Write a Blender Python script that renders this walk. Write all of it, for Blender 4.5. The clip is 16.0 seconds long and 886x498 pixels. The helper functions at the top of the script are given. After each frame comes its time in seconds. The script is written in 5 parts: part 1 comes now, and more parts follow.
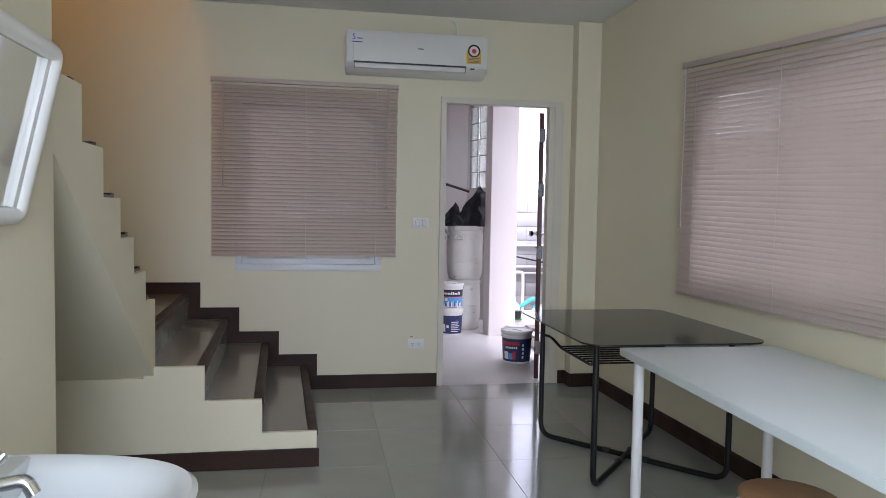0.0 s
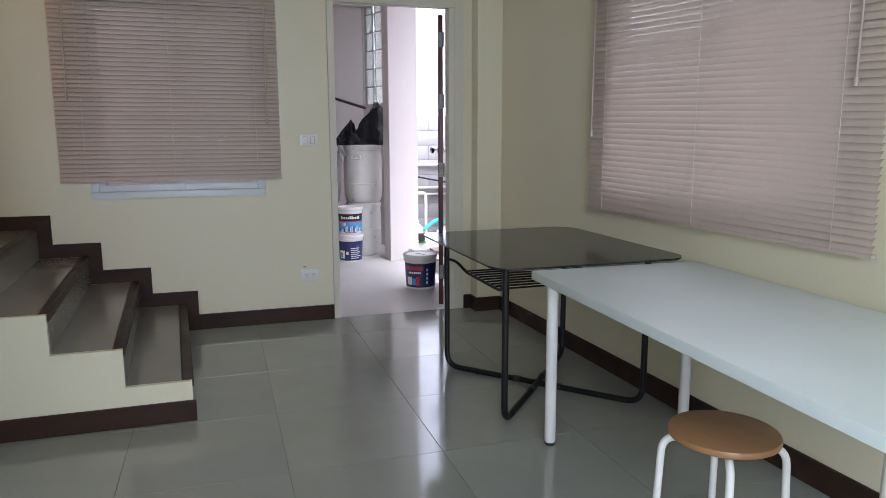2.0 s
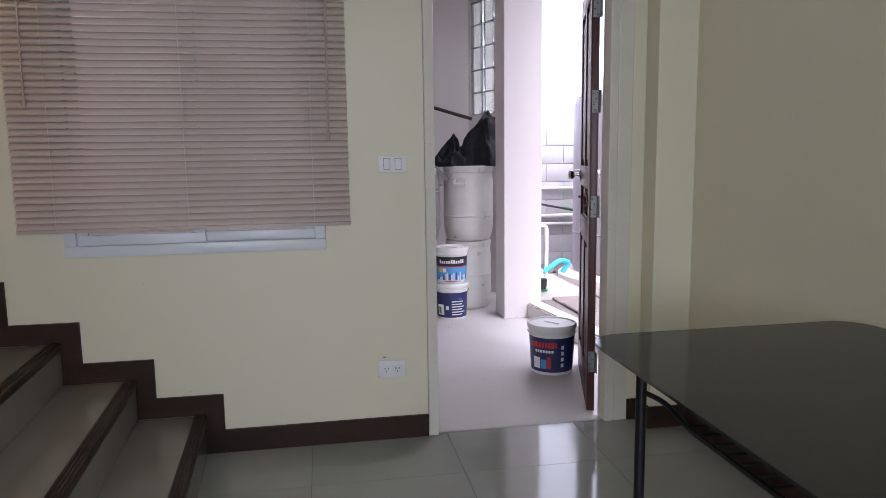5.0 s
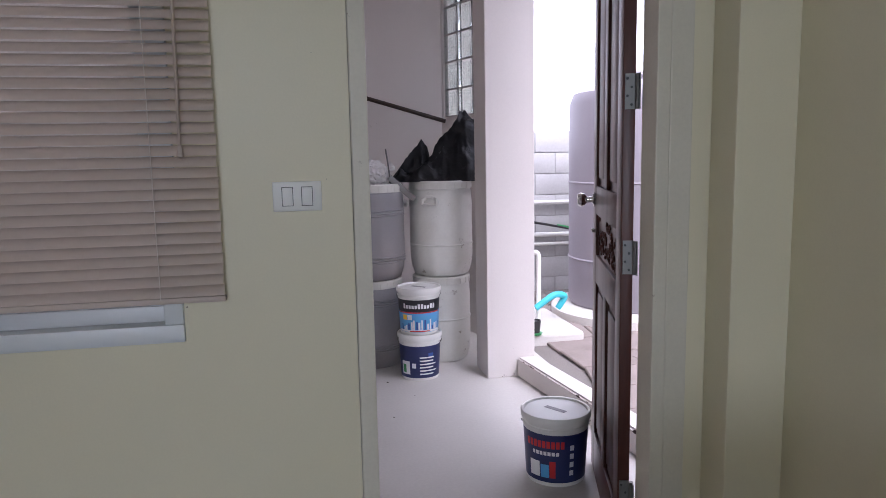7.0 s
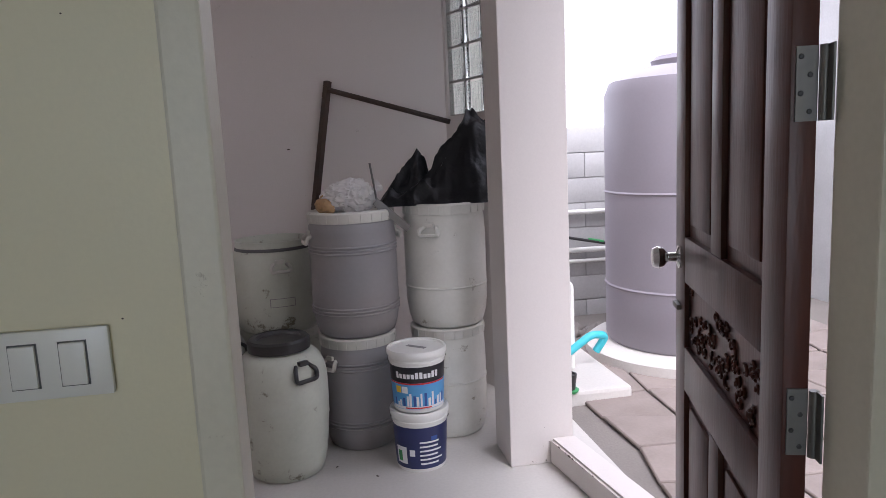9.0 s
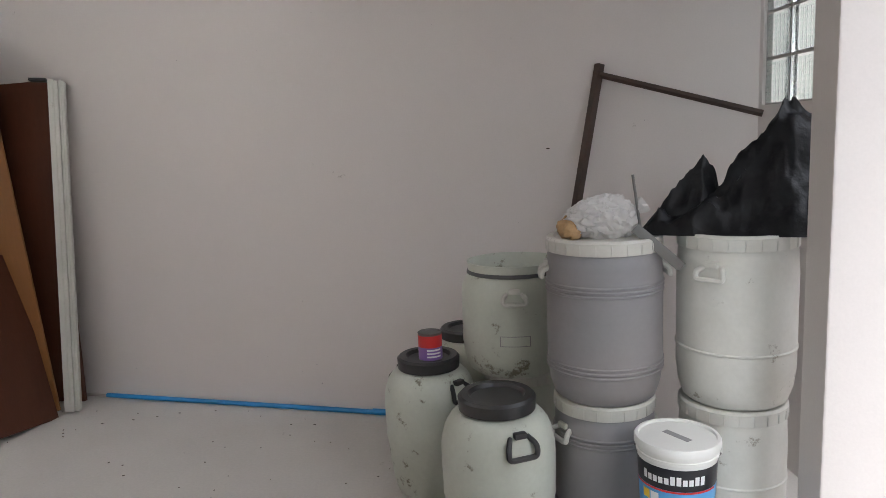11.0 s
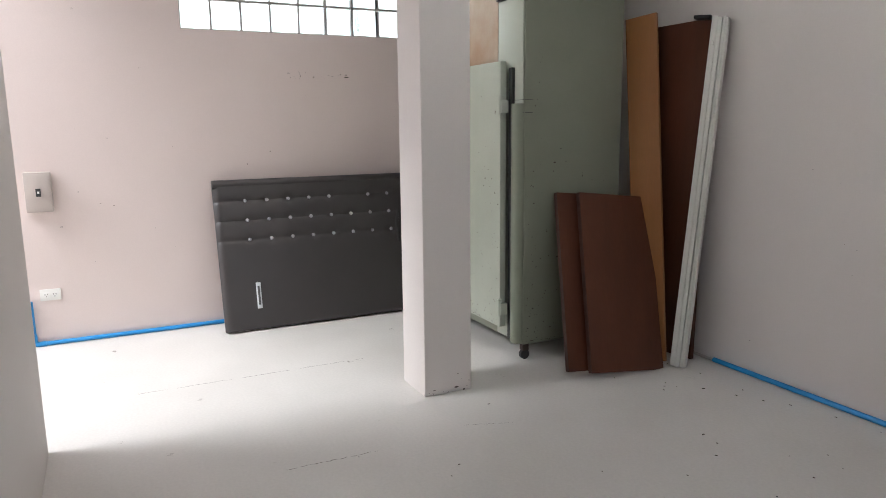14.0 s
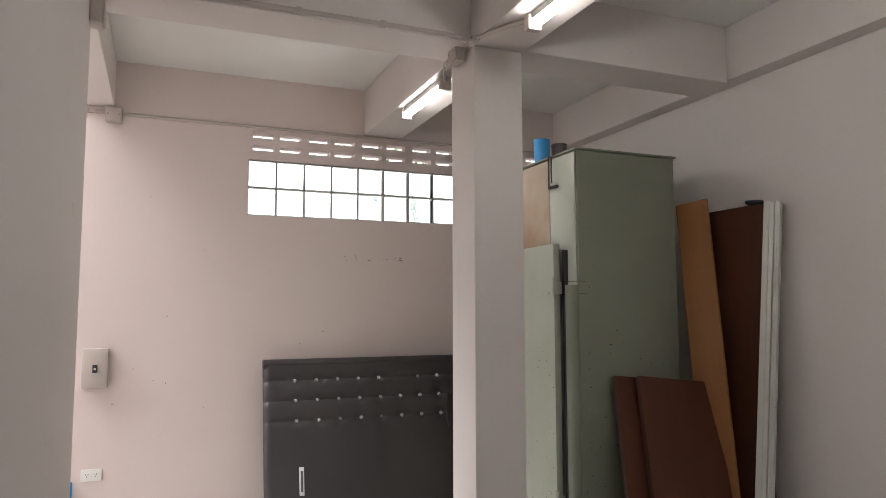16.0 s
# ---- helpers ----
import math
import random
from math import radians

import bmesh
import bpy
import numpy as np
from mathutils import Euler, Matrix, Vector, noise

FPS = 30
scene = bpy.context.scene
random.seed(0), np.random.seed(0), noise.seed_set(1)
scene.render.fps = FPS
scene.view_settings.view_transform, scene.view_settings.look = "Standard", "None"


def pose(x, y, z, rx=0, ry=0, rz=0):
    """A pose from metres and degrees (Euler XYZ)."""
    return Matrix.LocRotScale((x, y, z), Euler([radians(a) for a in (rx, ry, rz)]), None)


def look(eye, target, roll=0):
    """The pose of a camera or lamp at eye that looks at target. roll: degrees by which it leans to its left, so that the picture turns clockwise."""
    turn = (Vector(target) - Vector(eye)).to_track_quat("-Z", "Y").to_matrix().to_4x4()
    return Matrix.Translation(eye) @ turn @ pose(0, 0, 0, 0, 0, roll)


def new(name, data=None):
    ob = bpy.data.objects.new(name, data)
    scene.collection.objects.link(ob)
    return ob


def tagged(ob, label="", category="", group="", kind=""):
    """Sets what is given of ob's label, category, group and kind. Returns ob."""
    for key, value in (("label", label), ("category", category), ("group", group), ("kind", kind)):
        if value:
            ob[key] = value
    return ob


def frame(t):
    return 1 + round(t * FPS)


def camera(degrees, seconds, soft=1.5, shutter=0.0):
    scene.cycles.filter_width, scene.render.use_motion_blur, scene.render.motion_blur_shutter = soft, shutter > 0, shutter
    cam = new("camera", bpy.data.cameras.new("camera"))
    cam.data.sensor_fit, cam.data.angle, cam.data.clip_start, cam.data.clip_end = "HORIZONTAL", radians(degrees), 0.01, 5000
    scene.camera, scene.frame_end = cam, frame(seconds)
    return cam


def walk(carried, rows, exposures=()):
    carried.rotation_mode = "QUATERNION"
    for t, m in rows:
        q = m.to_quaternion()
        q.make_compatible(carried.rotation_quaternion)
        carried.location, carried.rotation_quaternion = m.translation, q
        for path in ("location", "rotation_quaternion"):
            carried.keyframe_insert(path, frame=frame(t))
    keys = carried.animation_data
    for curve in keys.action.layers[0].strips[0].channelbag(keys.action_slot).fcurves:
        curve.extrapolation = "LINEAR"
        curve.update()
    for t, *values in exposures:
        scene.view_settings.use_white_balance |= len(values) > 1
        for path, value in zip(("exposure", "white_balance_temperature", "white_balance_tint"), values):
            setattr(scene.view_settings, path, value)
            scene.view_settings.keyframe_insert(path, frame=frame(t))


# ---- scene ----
PATH = [
    (0, (-0.894, -5.095, 1.29), (-0.553, -3.127, 1.188), 1.0),
    (0.5, (-0.859, -5.063, 1.277), (-0.462, -3.107, 1.148), 0.4),
    (1, (-0.781, -4.988, 1.257), (-0.314, -3.052, 1.074), 1.4),
    (1.5, (-0.758, -4.887, 1.243), (-0.224, -2.976, 0.996), 0.2),
    (2, (-0.752, -4.696, 1.237), (-0.153, -2.815, 0.919), -0.2),
    (2.5, (-0.74, -4.493, 1.233), (-0.122, -2.623, 0.883), -1.2),
    (3, (-0.651, -4.183, 1.222), (-0.175, -2.266, 0.914), 0.9),
    (3.5, (-0.611, -3.911, 1.221), (-0.25, -1.966, 0.933), 0.0),
    (4, (-0.575, -3.601, 1.238), (-0.261, -1.645, 0.967), -0.8),
    (6.5, (-0.252, -2.086, 1.29), (0.125, -0.142, 1.013), -1.0),
    (7, (-0.165, -1.794, 1.31), (0.218, 0.151, 1.045), -1.1),
    (7.5, (-0.116, -1.52, 1.302), (0.323, 0.407, 0.997), -0.6),
    (8, (-0.049, -1.258, 1.326), (0.466, 0.649, 1.012), -2.5),
    (10.5, (0.307, -0.157, 1.515), (0.007, 1.805, 1.265), -2.5),
    (11, (0.339, 0.016, 1.503), (-0.185, 1.922, 1.197), -2.5),
    (11.5, (0.302, 0.191, 1.471), (-0.507, 1.982, 1.101), -2.8),
    (12, (0.204, 0.224, 1.49), (-0.839, 1.878, 1.072), -3.5),
    (12.5, (0.112, 0.305, 1.455), (-1.233, 1.731, 1.054), -1.9),
    (13, (0.009, 0.342, 1.403), (-1.524, 1.573, 1.038), -1.1),
    (13.5, (-0.013, 0.369, 1.394), (-1.687, 1.401, 1.028), -1.1),
    (14, (-0.021, 0.376, 1.395), (-1.791, 1.236, 1.041), -0.6),
    (14.5, (-0.027, 0.386, 1.388), (-1.846, 1.112, 0.983), -0.5),
    (15, (-0.052, 0.361, 1.415), (-1.917, 1.041, 1.172), -1.7),
    (15.5, (-0.099, 0.345, 1.364), (-1.974, 1.041, 1.401), -0.9),
    (16, (-0.079, 0.368, 1.356), (-1.924, 1.119, 1.533), -0.1),
]
EXPOSURES = [(0, 0.45, 5700, 23), (2.2, 0.45, 5720, 20), (4.0, 0.45, 5750, 25), (7.0, 0.1, 5750, 24), (8.2, -0.12, 5900, 21), (10.5, 0.15, 6000, 13), (11.2, 0.7, 6050, 9), (12.0, 0.95, 6050, 9), (13.4, 0.75, 5950, 8), (14.3, 0.35, 6000, 8), (15.0, 0.2, 6100, 9), (15.6, 0.15, 6300, 10), (16.0, 0.1, 6350, 10)]
cam = camera(64.8, 16.0, soft=0.85)
walk(cam, [(t, look(e, g, r)) for t, e, g, r in PATH], EXPOSURES)

# ---------------------------------------------------------------- light
world = bpy.data.worlds.new("sky")
scene.world = world
world.use_nodes = True
wn = world.node_tree.nodes
sky = wn.new("ShaderNodeTexSky")
sky.sky_type, sky.sun_disc = "NISHITA", False
sky.sun_elevation, sky.sun_rotation = radians(51), radians(177)
sky.dust_density, sky.air_density, sky.ozone_density = 4.0, 1.0, 1.0
grey = wn.new("ShaderNodeMixRGB")
grey.inputs[0].default_value = 0.75
grey.inputs[2].default_value = (26.0, 26.0, 26.8, 1)
world.node_tree.links.new(sky.outputs[0], grey.inputs[1])
world.node_tree.links.new(grey.outputs[0], wn["Background"].inputs[0])
wn["Background"].inputs[1].default_value = 0.15

sun = new("sun", bpy.data.lights.new("sun", "SUN"))
sun.data.energy, sun.data.angle, sun.data.color = 4.6, radians(40), (1, 0.98, 0.95)
sun.matrix_world = look((0.5, -10, 12.5), (0, 0, 0))


def area(name, m, sx, sy, watts, colour=(1, 1, 1)):
    lamp = bpy.data.lights.new(name, "AREA")
    lamp.shape, lamp.size, lamp.size_y, lamp.energy, lamp.color = "RECTANGLE", sx, sy, watts, colour
    ob = new(name, lamp)
    ob.matrix_world = m
    return ob


# daylight standing in the front doorway behind the walker, and in the openings of the two blinds
area("front_daylight", look((-0.90, -6.8, 1.55), (-0.65, -4.2, 0.0)), 1.2, 2.0, 50, (0.80, 0.955, 1.0))

# added warm fill, out of sight above the stairs, to tint the stairwell orange
warm_fill = new("stair_warm_fill", bpy.data.lights.new("stair_warm_fill", "POINT"))
warm_fill.data.energy, warm_fill.data.color, warm_fill.data.shadow_soft_size = 15, (1.0, 0.50, 0.14), 0.12
warm_fill.location = (-2.35, -1.5, 4.3)


# ---------------------------------------------------------------- materials
def nodes_of(name):
    m = bpy.data.materials.new(name)
    m.use_nodes = True
    return m, m.node_tree, m.node_tree.nodes["Principled BSDF"]


def mat(name, colour, rough=0.5, metal=0.0, second=None, scale=2.5, amount=0.5, grain=90.0, fleck=0.06,
        bump=0.04, stretch=(1, 1, 1), spots=None, spot_scale=6.0, spot_size=0.68, each=0.0, trans=0.0, spec=0.5):
    """Painted, plastic, stone or wooden surface: broad unevenness, fine grain, optional dirt spots and relief."""
    m, tree, bsdf = nodes_of(name)
    n, link = tree.nodes, tree.links.new
    co = n.new("ShaderNodeTexCoord")
    mp = n.new("ShaderNodeMapping")
    mp.inputs["Scale"].default_value = stretch
    link(co.outputs["Object"], mp.inputs[0])
    big = n.new("ShaderNodeTexNoise")
    big.inputs["Scale"].default_value, big.inputs["Detail"].default_value = scale, 6
    link(mp.outputs[0], big.inputs[0])
    fine = n.new("ShaderNodeTexNoise")
    fine.inputs["Scale"].default_value, fine.inputs["Detail"].default_value = grain, 4
    link(mp.outputs[0], fine.inputs[0])
    ramp = n.new("ShaderNodeMapRange")
    ramp.inputs[1].default_value, ramp.inputs[2].default_value = 0.3, 0.7
    ramp.inputs[4].default_value = amount
    link(big.outputs[0], ramp.inputs[0])
    mix = n.new("ShaderNodeMixRGB")
    second = second or tuple(c * 0.86 for c in colour)
    mix.inputs[1].default_value, mix.inputs[2].default_value = (*colour, 1), (*second, 1)
    link(ramp.outputs[0], mix.inputs[0])
    hsv = n.new("ShaderNodeHueSaturation")
    val = n.new("ShaderNodeMapRange")
    val.inputs[3].default_value, val.inputs[4].default_value = 1 - fleck, 1 + fleck
    link(fine.outputs[0], val.inputs[0])
    link(mix.outputs[0], hsv.inputs["Color"])
    if each:
        info = n.new("ShaderNodeObjectInfo")
        own = n.new("ShaderNodeMapRange")
        own.inputs[3].default_value, own.inputs[4].default_value = 1 - each, 1 + each
        link(info.outputs["Random"], own.inputs[0])
        mul = n.new("ShaderNodeMath")
        mul.operation = "MULTIPLY"
        link(own.outputs[0], mul.inputs[0])
        link(val.outputs[0], mul.inputs[1])
        link(mul.outputs[0], hsv.inputs["Value"])
    else:
        link(val.outputs[0], hsv.inputs["Value"])
    out = hsv.outputs[0]
    if spots:
        sp = n.new("ShaderNodeTexNoise")
        sp.inputs["Scale"].default_value, sp.inputs["Detail"].default_value = spot_scale, 8
        sp.inputs["Roughness"].default_value = 0.72
        link(co.outputs["Object"], sp.inputs[0])
        cut = n.new("ShaderNodeMapRange")
        cut.inputs[1].default_value, cut.inputs[2].default_value = spot_size, spot_size + 0.06
        link(sp.outputs[0], cut.inputs[0])
        dirt = n.new("ShaderNodeMixRGB")
        dirt.inputs[2].default_value = (*spots, 1)
        link(cut.outputs[0], dirt.inputs[0])
        link(out, dirt.inputs[1])
        out = dirt.outputs[0]
    link(out, bsdf.inputs["Base Color"])
    rr = n.new("ShaderNodeMapRange")
    rr.inputs[3].default_value, rr.inputs[4].default_value = max(rough - 0.08, 0.02), min(rough + 0.1, 1)
    link(big.outputs[0], rr.inputs[0])
    link(rr.outputs[0], bsdf.inputs["Roughness"])
    bsdf.inputs["Metallic"].default_value = metal
    bsdf.inputs["Specular IOR Level"].default_value = spec
    if bump:
        bp = n.new("ShaderNodeBump")
        bp.inputs["Strength"].default_value, bp.inputs["Distance"].default_value = bump, 0.01
        add = n.new("ShaderNodeMath")
        link(fine.outputs[0], add.inputs[0])
        link(big.outputs[0], add.inputs[1])
        link(add.outputs[0], bp.inputs["Height"])
        link(bp.outputs[0], bsdf.inputs["Normal"])
    if trans:
        tl = n.new("ShaderNodeBsdfTranslucent")
        link(out, tl.inputs[0])
        ms = n.new("ShaderNodeMixShader")
        ms.inputs[0].default_value = trans
        link(bsdf.outputs[0], ms.inputs[1])
        link(tl.outputs[0], ms.inputs[2])
        link(ms.outputs[0], n["Material Output"].inputs[0])
    return m


def glass(name, colour, rough=0.0, ior=1.45):
    m, tree, b = nodes_of(name)
    b.inputs["Base Color"].default_value = (*colour, 1)
    b.inputs["Transmission Weight"].default_value = 1
    b.inputs["Roughness"].default_value, b.inputs["IOR"].default_value = rough, ior
    return m


def glow(name, colour, strength):
    m, tree, b = nodes_of(name)
    b.inputs["Emission Color"].default_value = (*colour, 1)
    b.inputs["Emission Strength"].default_value = strength
    b.inputs["Base Color"].default_value = (0.9, 0.9, 0.9, 1)
    return m


CREAM = mat("cream_wall_paint", (0.75, 0.70, 0.52), 0.45, scale=0.9, second=(0.71, 0.65, 0.46), grain=160, fleck=0.03, bump=0.03, spots=(0.25, 0.2, 0.13), spot_scale=7, spot_size=0.715)
PINKISH = mat("pale_pink_wall_paint", (0.69, 0.64, 0.61), 0.6, scale=0.7, second=(0.63, 0.575, 0.54), grain=130, fleck=0.04, bump=0.05, spots=(0.3, 0.25, 0.21), spot_scale=5, spot_size=0.685)
PINKER = mat("pink_wall_paint", (0.71, 0.615, 0.58), 0.6, scale=0.8, second=(0.64, 0.54, 0.50), grain=130, fleck=0.04, bump=0.05, spots=(0.3, 0.22, 0.18), spot_scale=5.5, spot_size=0.68)
CEIL = mat("white_ceiling_paint", (0.78, 0.77, 0.74), 0.7, scale=1.2, amount=0.3, fleck=0.03)
TILE = mat("grey_green_polished_tile", (0.34, 0.35, 0.315), 0.08, scale=5, second=(0.29, 0.30, 0.27), grain=220, fleck=0.05, bump=0.004, each=0.05)
GROUT = mat("grey_grout", (0.16, 0.155, 0.14), 0.8)
STEPTILE = mat("grey_step_tile", (0.24, 0.225, 0.195), 0.16, scale=6, grain=220, fleck=0.06, bump=0.006, each=0.04)
CONCRETE = mat("worn_cement_floor", (0.64, 0.61, 0.575), 0.46, scale=1.1, second=(0.54, 0.51, 0.475), amount=0.8, grain=70, fleck=0.09, bump=0.05, spots=(0.16, 0.135, 0.11), spot_scale=4.5, spot_size=0.665)
DARKWOOD = mat("dark_brown_wood", (0.050, 0.028, 0.020), 0.42, scale=9, second=(0.028, 0.016, 0.011), amount=0.9, grain=120, fleck=0.18, bump=0.08, stretch=(0.35, 1, 1), spec=0.15)
DOORWOOD = mat("red_brown_varnished_wood", (0.095, 0.030, 0.022), 0.34, scale=10, second=(0.045, 0.015, 0.011), amount=0.9, grain=110, fleck=0.2, bump=0.06, stretch=(1, 1, 0.12), spec=0.3)
FRAMEPAINT = mat("cream_frame_paint", (0.70, 0.66, 0.55), 0.4, scale=5, spots=(0.32, 0.27, 0.2), spot_scale=14, spot_size=0.66)
SLAT = mat("beige_plastic_slat", (0.66, 0.56, 0.495), 0.38, scale=3, second=(0.61, 0.505, 0.44), fleck=0.03, bump=0.0, trans=0.24)
CORD = mat("pale_blind_cord", (0.80, 0.74, 0.68), 0.6, fleck=0.02, bump=0.0)
ALU = mat("white_aluminium", (0.72, 0.74, 0.75), 0.3, fleck=0.02, bump=0.0)
WHITEPL = mat("white_plastic", (0.78, 0.77, 0.73), 0.3, fleck=0.02, bump=0.0, scale=4, amount=0.3)
GREYPL = mat("grey_plastic_shadow", (0.10, 0.10, 0.10), 0.5, fleck=0.02, bump=0.0)
TABLEWHITE = mat("white_laminate", (0.74, 0.81, 0.82), 0.36, fleck=0.015, bump=0.0, scale=3, amount=0.25)
LEGWHITE = mat("white_painted_steel", (0.80, 0.79, 0.76), 0.3, fleck=0.02, bump=0.0)
BLACKSTEEL = mat("black_painted_steel", (0.010, 0.0095, 0.0095), 0.42, fleck=0.1, bump=0.02, spec=0.3)
SMOKED = mat("dark_smoked_glass", (0.02, 0.023, 0.02), 0.09, scale=4, second=(0.034, 0.035, 0.031), amount=0.7, grain=150, fleck=0.15, bump=0.0, spec=0.3)
SEATWOOD = mat("varnished_birch", (0.36, 0.19, 0.085), 0.35, scale=8, second=(0.27, 0.13, 0.055), amount=0.9, grain=80, fleck=0.1, bump=0.02, stretch=(1, 0.15, 1))
CHROME = mat("chrome", (0.65, 0.65, 0.65), 0.14, metal=1.0, fleck=0.02, bump=0.0)
STEEL = mat("dull_steel", (0.20, 0.195, 0.185), 0.5, metal=0.85, fleck=0.08, bump=0.02)
CERAMIC = mat("white_glazed_ceramic", (0.68, 0.70, 0.70), 0.08, fleck=0.01, bump=0.0, amount=0.2)
MIRROR = mat("silvered_mirror", (0.88, 0.89, 0.88), 0.02, metal=1.0, fleck=0.0, bump=0.0, amount=0.0)
DRUMWHITE = mat("dirty_white_plastic", (0.66, 0.65, 0.60), 0.4, scale=4, second=(0.54, 0.52, 0.46), amount=0.8, grain=60, fleck=0.06, bump=0.02, spots=(0.25, 0.22, 0.17), spot_scale=7, spot_size=0.62)
DRUMGREEN = mat("pale_green_white_plastic", (0.62, 0.64, 0.56), 0.4, scale=4, second=(0.48, 0.50, 0.42), amount=0.8, grain=60, fleck=0.06, bump=0.02, spots=(0.2, 0.18, 0.13), spot_scale=8, spot_size=0.60)
DRUMGREY = mat("translucent_grey_plastic", (0.27, 0.268, 0.28), 0.42, scale=2.2, second=(0.33, 0.295, 0.28), amount=0.8, grain=50, fleck=0.05, bump=0.02, spots=(0.42, 0.34, 0.28), spot_scale=3, spot_size=0.66)
BLACKPL = mat("black_plastic", (0.022, 0.022, 0.023), 0.38, scale=6, second=(0.05, 0.048, 0.045), amount=0.6, fleck=0.1, bump=0.02)
BAGBLACK = mat("black_plastic_sheet", (0.006, 0.006, 0.007), 0.42, scale=9, fleck=0.1, bump=0.35, grain=45, spec=0.28)
BAGCLEAR = mat("cloudy_plastic_bag", (0.80, 0.79, 0.78), 0.22, scale=9, second=(0.66, 0.60, 0.52), amount=0.35, fleck=0.1, bump=0.3, grain=40, trans=0.3)
TANBAG = mat("tan_stuffing", (0.45, 0.28, 0.13), 0.6, scale=14, fleck=0.2, bump=0.3)
RUSTIRON = mat("dark_rusty_iron", (0.045, 0.033, 0.028), 0.6, scale=8, second=(0.08, 0.045, 0.03), amount=0.8, fleck=0.2, bump=0.1)
BLUEPIPE = mat("blue_pvc", (0.03, 0.27, 0.62), 0.35, fleck=0.05, bump=0.0)
PIPEGREY = mat("painted_conduit", (0.50, 0.44, 0.40), 0.5, fleck=0.04, bump=0.0)
CABGREEN = mat("sage_green_enamel", (0.235, 0.25, 0.19), 0.4, scale=1.6, second=(0.185, 0.195, 0.145), amount=0.8, grain=90, fleck=0.04, bump=0.03, spots=(0.06, 0.042, 0.03), spot_scale=7, spot_size=0.69)
CABPALE = mat("pale_green_enamel", (0.43, 0.455, 0.38), 0.38, scale=2.0, second=(0.35, 0.37, 0.30), amount=0.7, grain=90, fleck=0.04, bump=0.03, spots=(0.10, 0.075, 0.055), spot_scale=8, spot_size=0.68)
CABRUST = mat("rust_stained_enamel", (0.50, 0.46, 0.38), 0.45, scale=2.4, second=(0.34, 0.20, 0.11), amount=0.9, grain=90, fleck=0.06, bump=0.03, spots=(0.12, 0.06, 0.03), spot_scale=9, spot_size=0.72)
LEATHER = mat("dark_brown_leatherette", (0.046, 0.041, 0.040), 0.36, scale=5, second=(0.036, 0.032, 0.032), grain=300, fleck=0.06, bump=0.05)
STUD = mat("crystal_button", (0.75, 0.75, 0.78), 0.1, metal=0.6, fleck=0.0, bump=0.0)
PANELBROWN = mat("brown_laminate", (0.100, 0.034, 0.018), 0.48, scale=5, second=(0.058, 0.020, 0.010), amount=0.8, grain=90, fleck=0.12, bump=0.02, stretch=(1, 1, 0.2), spec=0.25)
PANELDARK = mat("dark_maroon_edge", (0.055, 0.020, 0.014), 0.5, fleck=0.1)
PLANK = mat("orange_brown_veneer", (0.31, 0.135, 0.042), 0.42, scale=4, second=(0.22, 0.09, 0.028), amount=0.8, grain=90, fleck=0.08, bump=0.02, stretch=(1, 1, 0.15))
MOULD = mat("off_white_moulding", (0.70, 0.69, 0.64), 0.4, scale=4, second=(0.55, 0.54, 0.48), amount=0.7, spots=(0.25, 0.22, 0.17), spot_scale=10, spot_size=0.65)
GLASSBLOCK = glass("glass_block", (0.93, 0.98, 0.95), 0.12)
MORTAR = mat("grey_mortar", (0.42, 0.39, 0.36), 0.8)
PANE = glass("clear_pane", (0.95, 0.97, 0.97))
TUBE = glow("lit_fluorescent_tube", (1.0, 0.97, 0.92), 40)
BLOCKWALL = mat("grey_block", (0.47, 0.465, 0.46), 0.85, scale=3, second=(0.39, 0.385, 0.38), amount=0.8, grain=60, fleck=0.1, bump=0.12, each=0.06)
FLAG = mat("pinkish_flagstone", (0.31, 0.255, 0.23), 0.75, scale=4, second=(0.23, 0.19, 0.17), amount=0.8, grain=70, fleck=0.1, bump=0.08, each=0.1)
EARTH = mat("dirty_cement_ground", (0.23, 0.205, 0.185), 0.9, scale=3, amount=0.8, fleck=0.15, bump=0.15)
TANKPL = mat("mauve_grey_tank", (0.27, 0.245, 0.275), 0.5, scale=2, second=(0.215, 0.195, 0.22), grain=60, fleck=0.04, bump=0.03)
LABELBLACK = mat("black_label", (0.015, 0.015, 0.02), 0.35, fleck=0.02, bump=0.0)
LABELNAVY = mat("navy_label", (0.022, 0.03, 0.11), 0.35, fleck=0.03, bump=0.0)
LABELBLUE = mat("sky_blue_label", (0.10, 0.36, 0.68), 0.35, fleck=0.03, bump=0.0)
INKWHITE = mat("white_print", (0.8, 0.8, 0.8), 0.4, fleck=0.0, bump=0.0)
INKRED = mat("red_print", (0.62, 0.03, 0.03), 0.4, fleck=0.0, bump=0.0)
INKYELLOW = mat("yellow_print", (0.80, 0.50, 0.03), 0.4, fleck=0.0, bump=0.0)
INKBLUE = mat("blue_print", (0.04, 0.10, 0.35), 0.4, fleck=0.0, bump=0.0)
INKGREEN = mat("green_print", (0.05, 0.30, 0.10), 0.4, fleck=0.0, bump=0.0)
INKPURPLE = mat("purple_print", (0.22, 0.12, 0.36), 0.4, fleck=0.0, bump=0.0)
LIDGREY = mat("grey_lid_stain", (0.30, 0.29, 0.29), 0.5, fleck=0.05)
AQUA = mat("aqua_hose", (0.06, 0.50, 0.58), 0.4, fleck=0.03, bump=0.0)
LEAF = mat("green_leaf", (0.06, 0.14, 0.03), 0.6, fleck=0.2)


